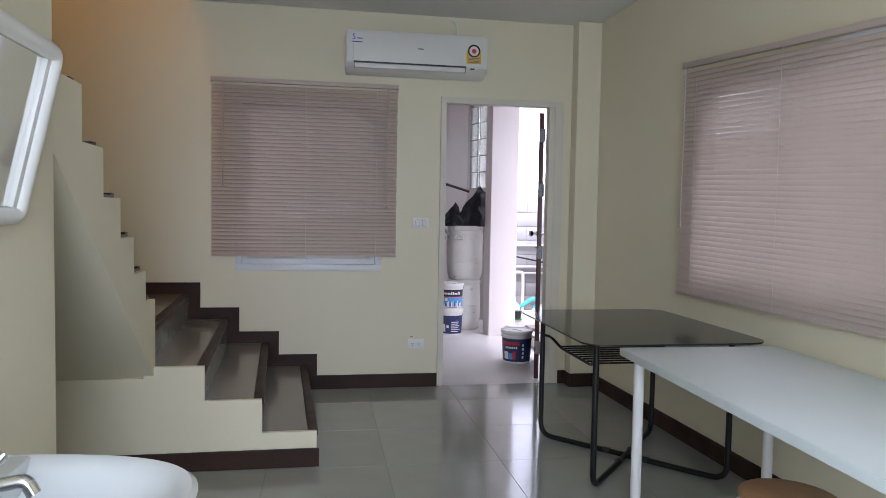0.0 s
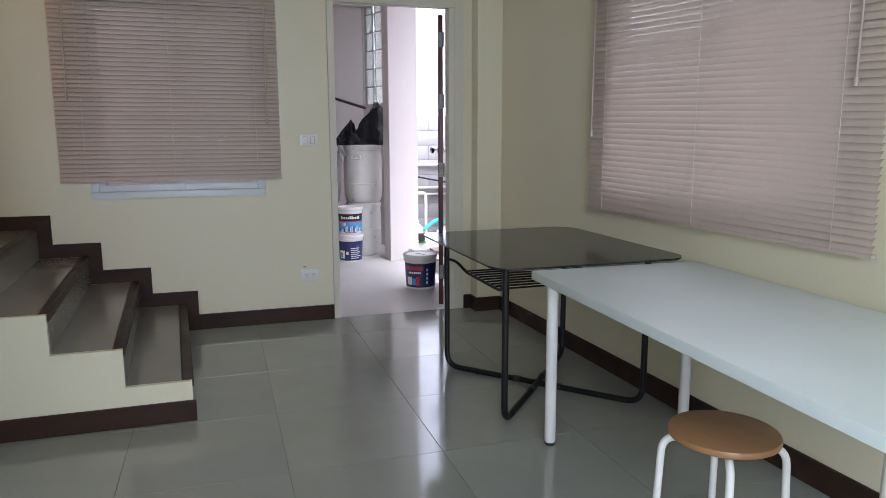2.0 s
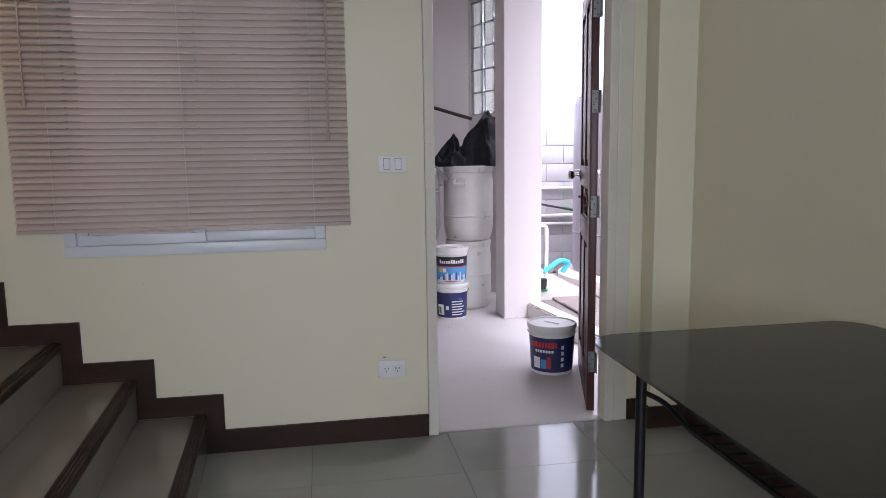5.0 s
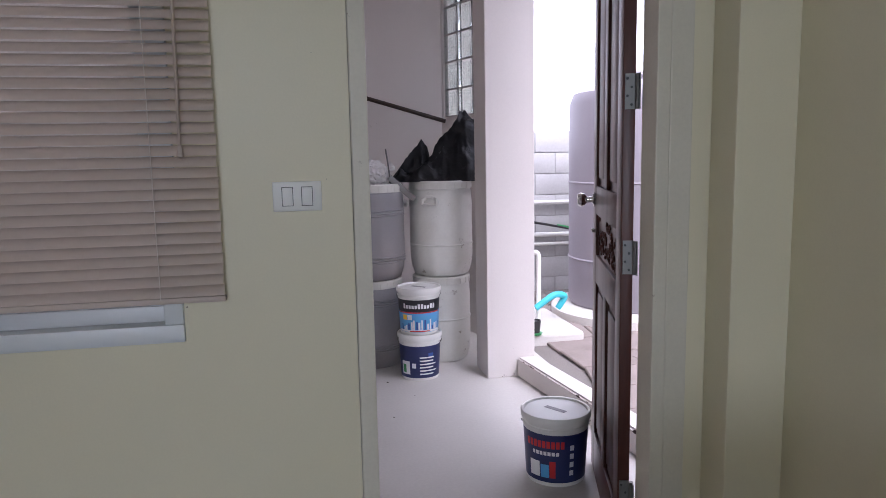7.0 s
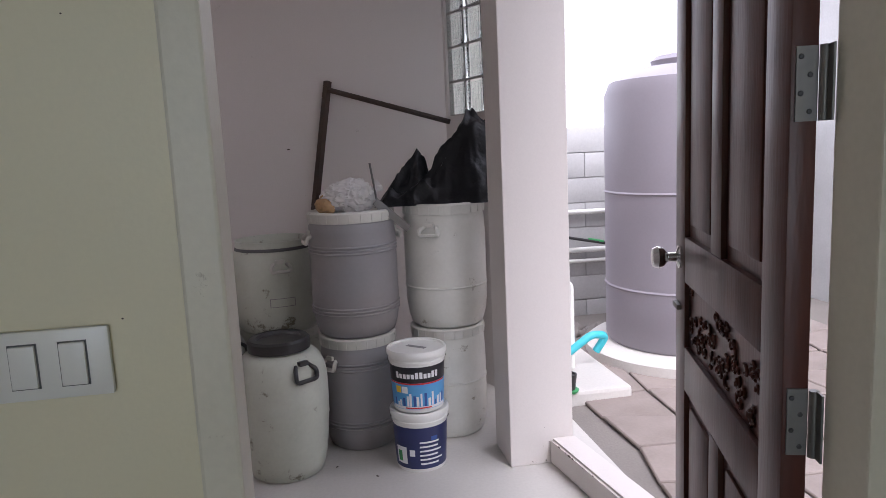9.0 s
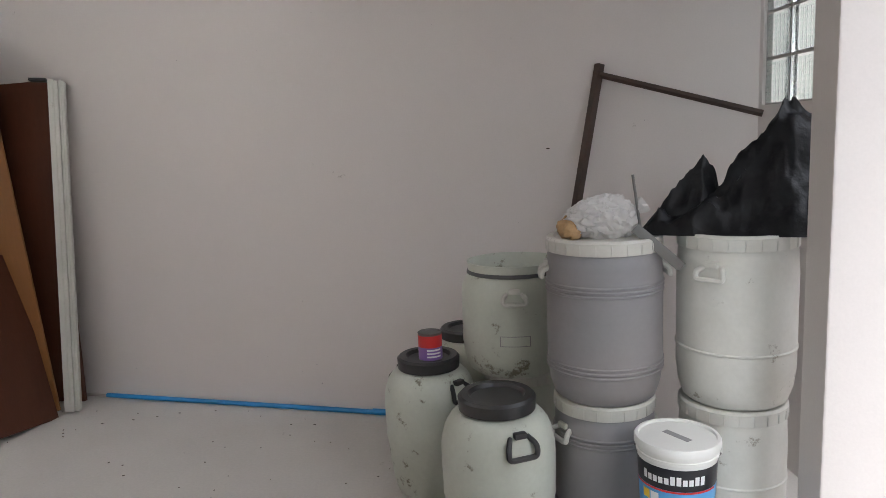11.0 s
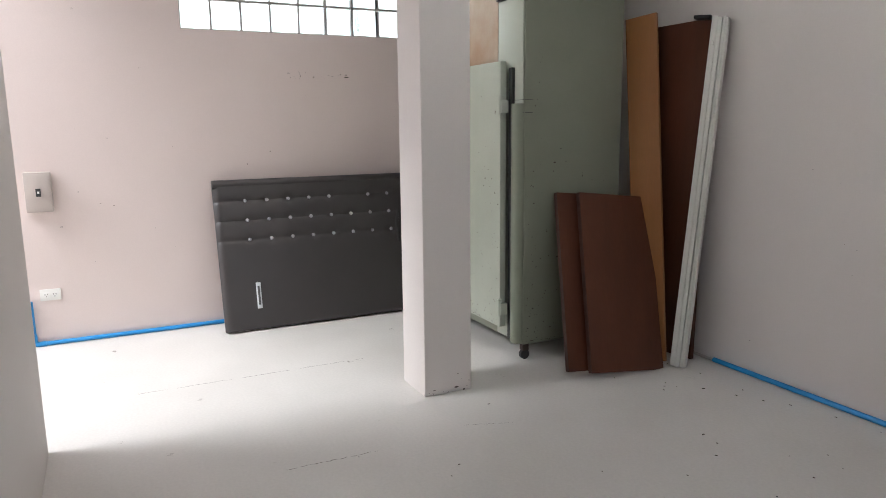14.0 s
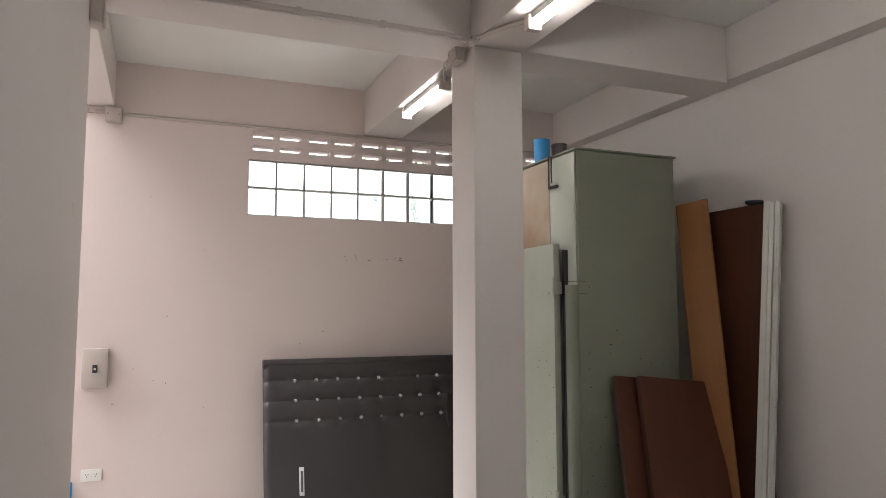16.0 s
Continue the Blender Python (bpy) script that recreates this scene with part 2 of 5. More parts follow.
# ---------------------------------------------------------------- mesh tools
def box(bm, x0, x1, y0, y1, z0, z1, bevel=0.0):
    m = Matrix.Translation(((x0 + x1) / 2, (y0 + y1) / 2, (z0 + z1) / 2)) @ Matrix.Diagonal((x1 - x0, y1 - y0, z1 - z0, 1))
    made = bmesh.ops.create_cube(bm, size=1, matrix=m)["verts"]
    if bevel:
        edges = list({e for v in made for e in v.link_edges})
        bmesh.ops.bevel(bm, geom=edges, offset=bevel, segments=2, affect="EDGES", profile=0.6)
    return bm


def boxed(*size, bevel=0.0):
    return box(bmesh.new(), *size, bevel=bevel)


def lathe(bm, profile, segs=32, at=(0, 0, 0)):
    """Turn (radius, height) pairs about the z axis."""
    rings = []
    for r, z in profile:
        if r < 1e-5:
            rings.append([bm.verts.new((at[0], at[1], at[2] + z))])
        else:
            rings.append([bm.verts.new((at[0] + r * math.cos(2 * math.pi * k / segs), at[1] + r * math.sin(2 * math.pi * k / segs), at[2] + z)) for k in range(segs)])
    for a, b in zip(rings, rings[1:]):
        for k in range(segs):
            j = (k + 1) % segs
            if len(a) == 1 and len(b) == 1:
                continue
            if len(a) == 1:
                bm.faces.new((a[0], b[j], b[k]))
            elif len(b) == 1:
                bm.faces.new((a[k], a[j], b[0]))
            else:
                bm.faces.new((a[k], a[j], b[j], b[k]))
    return bm


def turned(profile, segs=32, at=(0, 0, 0)):
    return lathe(bmesh.new(), profile, segs, at)


def tube(bm, points, r, segs=10, closed=False):
    """A round bar along a line of points."""
    pts = [Vector(p) for p in points]
    rings, up = [], None
    for k, p in enumerate(pts):
        a = pts[k - 1] if k else (pts[-1] if closed else p)
        b = pts[(k + 1) % len(pts)] if k < len(pts) - 1 or closed else p
        d = (b - a).normalized()
        if up is None:
            up = Vector((0, 0, 1)) if abs(d.z) < 0.9 else Vector((1, 0, 0))
        side = d.cross(up).normalized()
        up = side.cross(d).normalized()
        rings.append([bm.verts.new(p + r * (math.cos(2 * math.pi * j / segs) * side + math.sin(2 * math.pi * j / segs) * up)) for j in range(segs)])
    pairs = list(zip(rings, rings[1:])) + ([(rings[-1], rings[0])] if closed else [])
    for a, b in pairs:
        for j in range(segs):
            bm.faces.new((a[j], a[(j + 1) % segs], b[(j + 1) % segs], b[j]))
    if not closed:
        bm.faces.new(rings[0][::-1])
        bm.faces.new(rings[-1])
    return bm


def piped(points, r, segs=10, closed=False):
    return tube(bmesh.new(), points, r, segs, closed)


def rounded(points, radius, steps=5):
    """A line of points with its inner corners rounded off."""
    pts = [Vector(p) for p in points]
    out = [pts[0]]
    for a, p, b in zip(pts, pts[1:], pts[2:]):
        da, db = (a - p), (b - p)
        r = min(radius, da.length * 0.45, db.length * 0.45)
        s, e = p + da.normalized() * r, p + db.normalized() * r
        for k in range(steps + 1):
            u = k / steps
            out.append((1 - u) ** 2 * s + 2 * u * (1 - u) * p + u * u * e)
    return out + [pts[-1]]


def prism(bm, outline, lo, hi, axis):
    """An outline in the plane across the axis, drawn out from lo to hi."""
    def place(u, v, w):
        return {"x": (w, u, v), "y": (u, w, v), "z": (u, v, w)}[axis]
    a = [bm.verts.new(place(u, v, lo)) for u, v in outline]
    b = [bm.verts.new(place(u, v, hi)) for u, v in outline]
    bm.faces.new(a)
    bm.faces.new(b)
    for k in range(len(a)):
        j = (k + 1) % len(a)
        bm.faces.new((a[k], a[j], b[j], b[k]))
    bmesh.ops.recalc_face_normals(bm, faces=bm.faces)
    return bm


def slab(axis, lo, hi, u0, u1, v0, v1, holes=()):
    """A wall, floor or ceiling across an axis with openings (u0, u1, v0, v1) through it."""
    bm = bmesh.new()
    us = sorted({u0, u1, *[c for h in holes for c in h[:2] if u0 < c < u1]})
    vs = sorted({v0, v1, *[c for h in holes for c in h[2:] if v0 < c < v1]})

    def open_at(i, j):
        if not (0 <= i < len(us) - 1 and 0 <= j < len(vs) - 1):
            return True
        u, v = (us[i] + us[i + 1]) / 2, (vs[j] + vs[j + 1]) / 2
        return any(h[0] < u < h[1] and h[2] < v < h[3] for h in holes)

    def vert(u, v, w):
        return bm.verts.new({"x": (w, u, v), "y": (u, w, v), "z": (u, v, w)}[axis])

    for i in range(len(us) - 1):
        for j in range(len(vs) - 1):
            if open_at(i, j):
                continue
            a, b, c, d = us[i], us[i + 1], vs[j], vs[j + 1]
            for w in (lo, hi):
                bm.faces.new([vert(a, c, w), vert(b, c, w), vert(b, d, w), vert(a, d, w)])
            for di, dj, p, q in ((-1, 0, (a, c), (a, d)), (1, 0, (b, c), (b, d)), (0, -1, (a, c), (b, c)), (0, 1, (a, d), (b, d))):
                if open_at(i + di, j + dj):
                    bm.faces.new([vert(*p, lo), vert(*q, lo), vert(*q, hi), vert(*p, hi)])
    bmesh.ops.remove_doubles(bm, verts=bm.verts, dist=1e-5)
    bmesh.ops.recalc_face_normals(bm, faces=bm.faces)
    return bm


def mesh_of(name, bm, material, smooth=True):
    me = bpy.data.meshes.new(name)
    bm.to_mesh(me)
    bm.free()
    me.materials.append(material)
    if smooth:
        me.shade_smooth()
        me.set_sharp_from_angle(angle=radians(38))
    return me


def part(name, bm, material, parent=None, label="", smooth=True):
    """One mesh object, under a thing or a part where one is given."""
    ob = new(name, mesh_of(name, bm, material, smooth))
    ob.parent = parent
    return tagged(ob, label=label)


def thing(name, label, category, m=None, group=""):
    """An Empty at the base of a thing, to which its parts belong."""
    ob = new(name)
    ob.empty_display_size = 0.05
    ob.matrix_world = m or Matrix.Identity(4)
    return tagged(ob, label, category, group)


def setting(name, bm, material, label="", category="", smooth=False):
    return tagged(part(name, bm, material, None, label, smooth), category=category, kind="structure")


def words(name, text, size, material, parent, m, extrude=0.0006, width=None):
    """Raised lettering in the built-in font, as a mesh."""
    cu = bpy.data.curves.new(name, "FONT")
    cu.body, cu.size, cu.extrude, cu.align_x, cu.align_y = text, size, extrude, "CENTER", "CENTER"
    cu.resolution_u = 2
    tmp = bpy.data.objects.new(name, cu)
    me = bpy.data.meshes.new_from_object(tmp)
    bpy.data.objects.remove(tmp)
    if width:
        xs = [v.co.x for v in me.vertices]
        k = width / (max(xs) - min(xs))
        for v in me.vertices:
            v.co.x *= k
    me.materials.clear()
    me.materials.append(material)
    ob = new(name, me)
    ob.parent = parent
    ob.matrix_basis = m
    return ob


def patch(bm, radius, a0, a1, z0, z1, lift=0.0008, segs=8):
    """A curved label on an upright cylinder."""
    r = radius + lift
    rows = []
    for k in range(segs + 1):
        a = radians(a0 + (a1 - a0) * k / segs)
        rows.append((bm.verts.new((r * math.cos(a), r * math.sin(a), z0)), bm.verts.new((r * math.cos(a), r * math.sin(a), z1))))
    for (a, b), (c, d) in zip(rows, rows[1:]):
        bm.faces.new((a, c, d, b))
    return bm


def crumple(bm, amount, scale, seed=0.0):
    for v in bm.verts:
        v.co += v.normal * amount * noise.fractal(v.co * scale + Vector((seed, seed, seed)), 0.8, 2.1, 4)
    return bm

# ---------------------------------------------------------------- structure
T0, T1 = 0.03, 0.062          # kitchen leaf and storage leaf of the wall between the two rooms
RIGHT, FAR, END = 1.19, 3.53, -5.087
# the wall with the wide window stands 1.6 degrees out of square
ASKEW = Matrix.Translation((1.137, -0.12, 0)) @ Matrix.Rotation(radians(1.6), 4, "Z") @ Matrix.Translation((-RIGHT, 0.12, 0))
DOORHOLE = (-0.045, 0.897, 0.0, 2.145)
WINHOLE = (-1.50, -0.47, 0.862, 2.08)

setting("wall_back", slab("y", 0, T0, -2.85, RIGHT + 0.1, 0, 5.3, [DOORHOLE, WINHOLE]), CREAM, "cream painted kitchen wall with a door and a window", "wall")
setting("wall_back_outside", slab("y", T0, T1, -3.33, RIGHT + 0.1, 0, 3.02, [DOORHOLE, WINHOLE]), PINKISH, "pale painted storage side of the house wall", "wall")
setting("wall_house_side", slab("x", -3.33, -2.85, -7.0, T0, 0, 5.3), PINKISH, "pale painted outer side wall of the house", "wall")
# above the ceiling wall_right is an unseen extension that screens sky light
setting("wall_right", slab("x", RIGHT, RIGHT + 0.1, -7.1, -0.02, 0, 5.6, [(-2.98, -1.46, 0.93, 2.04)]), CREAM, "cream painted kitchen wall with a wide window", "wall").matrix_world = ASKEW
setting("wall_corner_fill", boxed(1.141, 1.24, -0.03, -0.001, 0, 2.719), CREAM, "cream painted corner of the kitchen", "wall")
setting("wall_left", slab("x", -1.80, -1.692, -7.0, -2.82, 0, 2.9), CREAM, "cream painted wall beside the stairs", "wall")
setting("wall_stair_left", slab("x", -2.85, -2.75, -7.0, 0, 0, 5.3), CREAM, "cream painted wall of the stairwell", "wall")
setting("wall_front", slab("y", -7.1, -7.0, -2.85, 1.32, 0, 5.3, [(-1.55, 0.15, 0, 2.4)]), CREAM, "cream painted front wall with a wide doorway", "wall")
setting("wall_stair_top", slab("x", -1.692, -1.59, -7.0, 0, 2.9, 5.3), CREAM, "cream painted wall of the upper stairwell", "wall")
setting("ceiling", prism(bmesh.new(), [(-1.80, -7.0), (1.328, -7.0), (1.133, 0.0), (-1.80, 0.0)], 2.72, 2.9, "z"), CEIL, "white painted kitchen ceiling", "ceiling")
setting("ceiling_upper", slab("z", 5.3, 5.4, -2.85, -1.6, -7.1, 0.04), CEIL, "white ceiling over the stairwell", "ceiling")
setting("pilaster", boxed(0.957, 1.139, -0.12, -0.001, 0, 2.719, bevel=0.004), CREAM, "cream painted corner column of the kitchen", "column")

# storage room
GB_A, GB_B = Vector((0.895, FAR, 0)), Vector((1.2, 2.62, 0))
setting("floor_storage", slab("z", -0.1, 0.0, END, 1.30, T0 - 0.02, FAR), CONCRETE, "worn grey cement floor with stains and cracks", "floor")
setting("wall_far", slab("y", FAR, FAR + 0.1, END - 0.1, 1.45, 0, 3.12), PINKISH, "pale painted long wall with scuffs", "wall")
BLOCK0, BLOCKN = 0.925, 12
VENTZ = (2.475, 2.63)
setting("wall_end", slab("x", END - 0.1, END, -7.0, FAR, 0, 3.12, [(BLOCK0, BLOCK0 + 0.2 * BLOCKN, 2.03, 2.43)] +
        [(BLOCK0 + 0.03 + 0.4 * k + dx, BLOCK0 + 0.03 + 0.4 * k + dx + 0.15, z, z + 0.033) for k in range(6) for dx in (0.0, 0.19) for z in (2.495, 2.585)]),
        PINKER, "pinkish painted wall with glass blocks and vent slots", "wall")
setting("ceiling_storage", slab("z", 3.02, 3.12, END, 1.45, -0.12, FAR), CEIL, "white painted concrete slab of the storage room", "ceiling")


def beam(name, *size):
    return setting(name, boxed(*size, bevel=0.006), PINKISH, "pale painted concrete ceiling beam", "beam")


beam("beam_1", END + 0.001, 1.15, 1.765, 2.06, 2.675, 3.019)
beam("beam_2", -3.42, -3.135, T1 + 0.001, 1.764, 2.68, 3.019)
beam("beam_3", -3.42, -3.135, 2.061, FAR - 0.121, 2.68, 3.019)
beam("beam_4", END + 0.001, 1.14, FAR - 0.12, FAR - 0.001, 2.695, 3.018)
beam("beam_5", END + 0.001, -3.331, -0.12, T1 - 0.001, 2.70, 3.019)
setting("pillar_middle", boxed(-3.42, -3.14, 1.78, 2.05, 0, 2.674, bevel=0.006), PINKISH, "white painted square concrete pillar standing free", "pillar")
setting("pillar_corner", boxed(0.85, 1.14, 2.065, 2.33, 0, 3.019, bevel=0.006), PINKISH, "white painted square concrete pillar beside the low kerb", "pillar")

# slanting wall of glass blocks behind the corner pillar
gb_dir = (GB_B - GB_A).normalized()
gb_m = Matrix.Translation(GB_A) @ Matrix.Rotation(math.atan2(gb_dir.y, gb_dir.x), 4, "Z")
gb_len = (GB_B - GB_A).length
gbw = setting("wall_glass_blocks", slab("y", 0.0, 0.1, 0, gb_len, 0, 3.02, [(0.03, 0.63, 1.6, 2.8)]), PINKISH, "pale painted wall holding a tall glass block window", "wall")
gbw.matrix_world = gb_m

# courtyard
setting("ground", slab("z", -0.2, -0.03, -40, 40, -40, 40, [(END, 1.30, -7.0, FAR)]), EARTH, "dirty cement ground of the yard", "ground")
setting("floor_alley", slab("z", -0.2, -0.0, END, -3.33, -7.0, T0 - 0.02), CONCRETE, "sunlit cement floor of the side alley", "floor")
setting("wall_alley_end", slab("y", -7.1, -7.0, END, -3.33, 0, 2.2), PINKER, "pinkish wall closing the alley", "wall")
kerb = bmesh.new()
prism(kerb, [(1.03, 2.064), (1.15, 2.064), (1.43, 0.09), (1.30, 0.09)], 0.0, 0.12, "z")
bmesh.ops.bevel(kerb, geom=kerb.edges[:], offset=0.01, segments=2, affect="EDGES")
setting("kerb", kerb, PINKISH, "low painted cement kerb beside the yard", "kerb")
# closes the yard unseen; its height is made up to hold back sky light
setting("wall_yard_side", slab("x", 4.2, 4.35, -7.0, 4.7, -0.1, 3.6), BLOCKWALL, "unseen grey block wall, raised to shade the yard", "wall")

# door frame, as three mitred members
fr = bmesh.new()
box(fr, -0.044, 0.0, -0.012, T1 + 0.012, 0, 2.10, bevel=0.004)
box(fr, 0.786, 0.828, -0.012, T1 + 0.012, 0, 2.10, bevel=0.004)
box(fr, 0.8285, 0.896, -0.009, T1 + 0.010, 0, 2.144, bevel=0.004)
box(fr, -0.044, 0.828, -0.012, T1 + 0.012, 2.1005, 2.144, bevel=0.004)
setting("door_frame", fr, FRAMEPAINT, "cream painted wooden door frame with chipped paint", "door frame")

# floor of the kitchen: grout bed; the tiles come last
kitchen_floor = setting("floor", slab("z", -0.1, -0.004, -2.85, 1.32, -7.0, T0 - 0.021), GROUT, "grey-green polished tile floor", "floor")

# skirting of dark wood
SK = 0.1


def skirting(outline, lo, hi, axis):
    bm = prism(bmesh.new(), outline, lo, hi, axis)
    return bm


steps_x = [-1.01, -1.28, -1.555, -1.82]
steps_z = [0.173, 0.342, 0.515, 0.692]
top_line = [(-0.045, 0.0), (-0.045, SK), (-0.92, SK)]
low_line = []
for x, z in zip(steps_x, steps_z):
    top_line += [(x + 0.086, top_line[-1][1]), (x + 0.086, z + 0.085)]
    low_line += [(x, low_line[-1][1] if low_line else 0.0), (x, z)]
outline = top_line + [(-2.749, steps_z[-1] + 0.085), (-2.749, steps_z[-1])] + low_line[::-1]
tidy = [p for k, p in enumerate(outline) if k == 0 or (Vector(p) - Vector(outline[k - 1])).length > 1e-4]
setting("baseboard_stair", skirting(tidy, -0.014, -0.001, "y"), DARKWOOD, "dark wooden skirting stepping up beside the stairs", "skirting")


def low_skirting(name, *size):
    bm = bmesh.new()
    box(bm, *size, bevel=0.003)
    return setting(name, bm, DARKWOOD, "dark brown wooden skirting board", "skirting")


low_skirting("baseboard_1", 0.897, 0.942, -0.014, -0.001, 0, SK)
low_skirting("baseboard_2", 0.943, 0.956, -0.135, -0.001, 0, SK)
low_skirting("baseboard_3", 0.9565, 1.122, -0.135, -0.121, 0, SK)
low_skirting("baseboard_4", RIGHT - 0.0145, RIGHT - 0.001, -6.99, -0.121, 0, SK).matrix_world = ASKEW

# ---------------------------------------------------------------- stairs
SHEAR = 0.058


def sheared(bm):
    for v in bm.verts:
        v.co.x -= v.co.y * SHEAR
    return bm


stairs = thing("staircase", "cream plastered staircase with grey tiled steps and dark wooden nosings", "staircase", pose(-1.0, -0.7, 0))
stairs["kind"] = "structure"
inv = stairs.matrix_world.inverted()


def stair_part(name, bm, material, label="", smooth=False):
    bm.transform(inv)
    return part(name, bm, material, stairs, label, smooth)


prof = [(steps_x[0], 0.001)]
for k, (x, z) in enumerate(zip(steps_x, steps_z)):
    prof += [(x, z - 0.014), ((steps_x + [-2.749])[k + 1], z - 0.014)]
prof += [(-2.749, 0.001)]
stair_part("lower_body", sheared(prism(bmesh.new(), prof[:-2] + [(-2.70, steps_z[-1] - 0.014), (-2.70, 0.001)], -1.536, -0.016, "y")), CREAM)
prof2 = [(steps_x[0] + 0.006, 0.001)]
for k, (x, z) in enumerate(zip(steps_x, steps_z)):
    prof2 += [(x + 0.006, z + 0.006), ((steps_x + [-2.749])[k + 1] + 0.006, z + 0.006)]
stair_part("lower_stringer", sheared(prism(bmesh.new(), prof2[:-3] + [(-1.83, steps_z[2] + 0.006), (-1.83, 0.465), (-2.70, 0.465), (-2.70, 0.001)], -1.56, -1.5365, "y")), CREAM, "cream plastered stair side")
for k, (x, z) in enumerate(zip(steps_x, steps_z)):
    x1 = (steps_x + [-2.70])[k + 1]
    stair_part("tread", sheared(boxed(x1 + 0.001, x - 0.036, -1.535, -0.016, z - 0.0135, z, bevel=0.002)), STEPTILE, "grey polished stair tile")
    z0 = ([0.0] + steps_z)[k]
    stair_part("riser", sheared(boxed(x + 0.0005, x + 0.009, -1.535, -0.016, z0 + 0.001, z - 0.03, bevel=0.001)), STEPTILE, "grey polished stair tile")
    nose = bmesh.new()
    box(nose, x - 0.035, x + 0.014, -1.536, -0.016, z - 0.028, z + 0.007, bevel=0.006)
    for j in range(3):
        box(nose, x - 0.026 + 0.012 * j, x - 0.020 + 0.012 * j, -1.534, -0.018, z + 0.005, z + 0.0095)
    stair_part("nosing", sheared(nose), DARKWOOD, "dark wooden grooved nosing")
stair_part("lower_skirting", sheared(boxed(-2.60, steps_x[0] + 0.018, -1.574, -1.5605, 0.001, 0.095, bevel=0.003)), DARKWOOD, "dark wooden skirting")

up_y = [-1.555, -1.713, -1.913, -2.114, -2.333, -2.562]
up_z = [0.851, 1.004, 1.166, 1.328, 1.509, 1.70]
zig = [(-1.5355, 0.46)]
for k, (y, z) in enumerate(zip(up_y, up_z)):
    zig += [(y, z), ((up_y + [-2.819])[k + 1], z)]
zig[1] = (-1.5355, zig[1][1])
upper = prism(bmesh.new(), zig + [(-2.819, 1.452)], -2.749, -1.692, "x")
stair_part("upper_flight", upper, CREAM, "cream plastered upper flight")
for k, (y, z) in enumerate(zip(up_y, up_z)):
    y1 = (up_y + [-2.819])[k + 1]
    stair_part("tread", boxed(-2.748, -1.717, y1 + 0.002, y + 0.004, z + 0.001, z + 0.012, bevel=0.002), STEPTILE)
    stair_part("nosing", boxed(-2.748, -1.72, y - 0.03, y + 0.012, z + 0.0125, z + 0.02, bevel=0.002), DARKWOOD)

# ---------------------------------------------------------------- windows
def sliding_window(name, x0, x1, z0, z1, y0, y1, m):
    """An aluminium window of two sashes, in its own wall plane (x along the wall, y through it)."""
    w = tagged(new(name), "white aluminium sliding window with two glazed sashes", "window", kind="structure")
    w.matrix_world = m
    f = bmesh.new()
    t = 0.045
    box(f, x0, x1, y0, y1, z0, z0 + t, bevel=0.004)
    box(f, x0, x1, y0, y1, z1 - t, z1, bevel=0.004)
    box(f, x0, x0 + t, y0 + 0.001, y1 - 0.001, z0 + t, z1 - t, bevel=0.004)
    box(f, x1 - t, x1, y0 + 0.001, y1 - 0.001, z0 + t, z1 - t, bevel=0.004)
    part("window_frame", f, ALU, w)
    mid, ym = (x0 + x1) / 2, (y0 + y1) / 2
    for a, b, ya in ((x0 + t, mid + 0.025, ym - 0.024), (mid - 0.025, x1 - t, ym + 0.002)):
        s = bmesh.new()
        h = 0.04
        yb = ya + 0.022
        box(s, a, b, ya, yb, z0 + t, z0 + t + h, bevel=0.003)
        box(s, a, b, ya, yb, z1 - t - h, z1 - t, bevel=0.003)
        box(s, a, a + h, ya + 0.001, yb - 0.001, z0 + t + h, z1 - t - h, bevel=0.003)
        box(s, b - h, b, ya + 0.001, yb - 0.001, z0 + t + h, z1 - t - h, bevel=0.003)
        sash = part("sash", s, ALU, w)
        p = part("pane", boxed(a + h, b - h, ya + 0.008, ya + 0.012, z0 + t + h, z1 - t - h), PANE, sash)
        p.visible_shadow = False
    return w


sliding_window("window_1", -1.499, -0.471, 0.863, 2.079, -0.012, T1 + 0.02, Matrix.Identity(4))
sliding_window("window_2", -2.979, -1.461, 0.931, 2.039, -0.012, 0.112, ASKEW @ pose(RIGHT, 0, 0, 0, 0, -90) @ Matrix.Diagonal((-1, 1, 1, 1)))


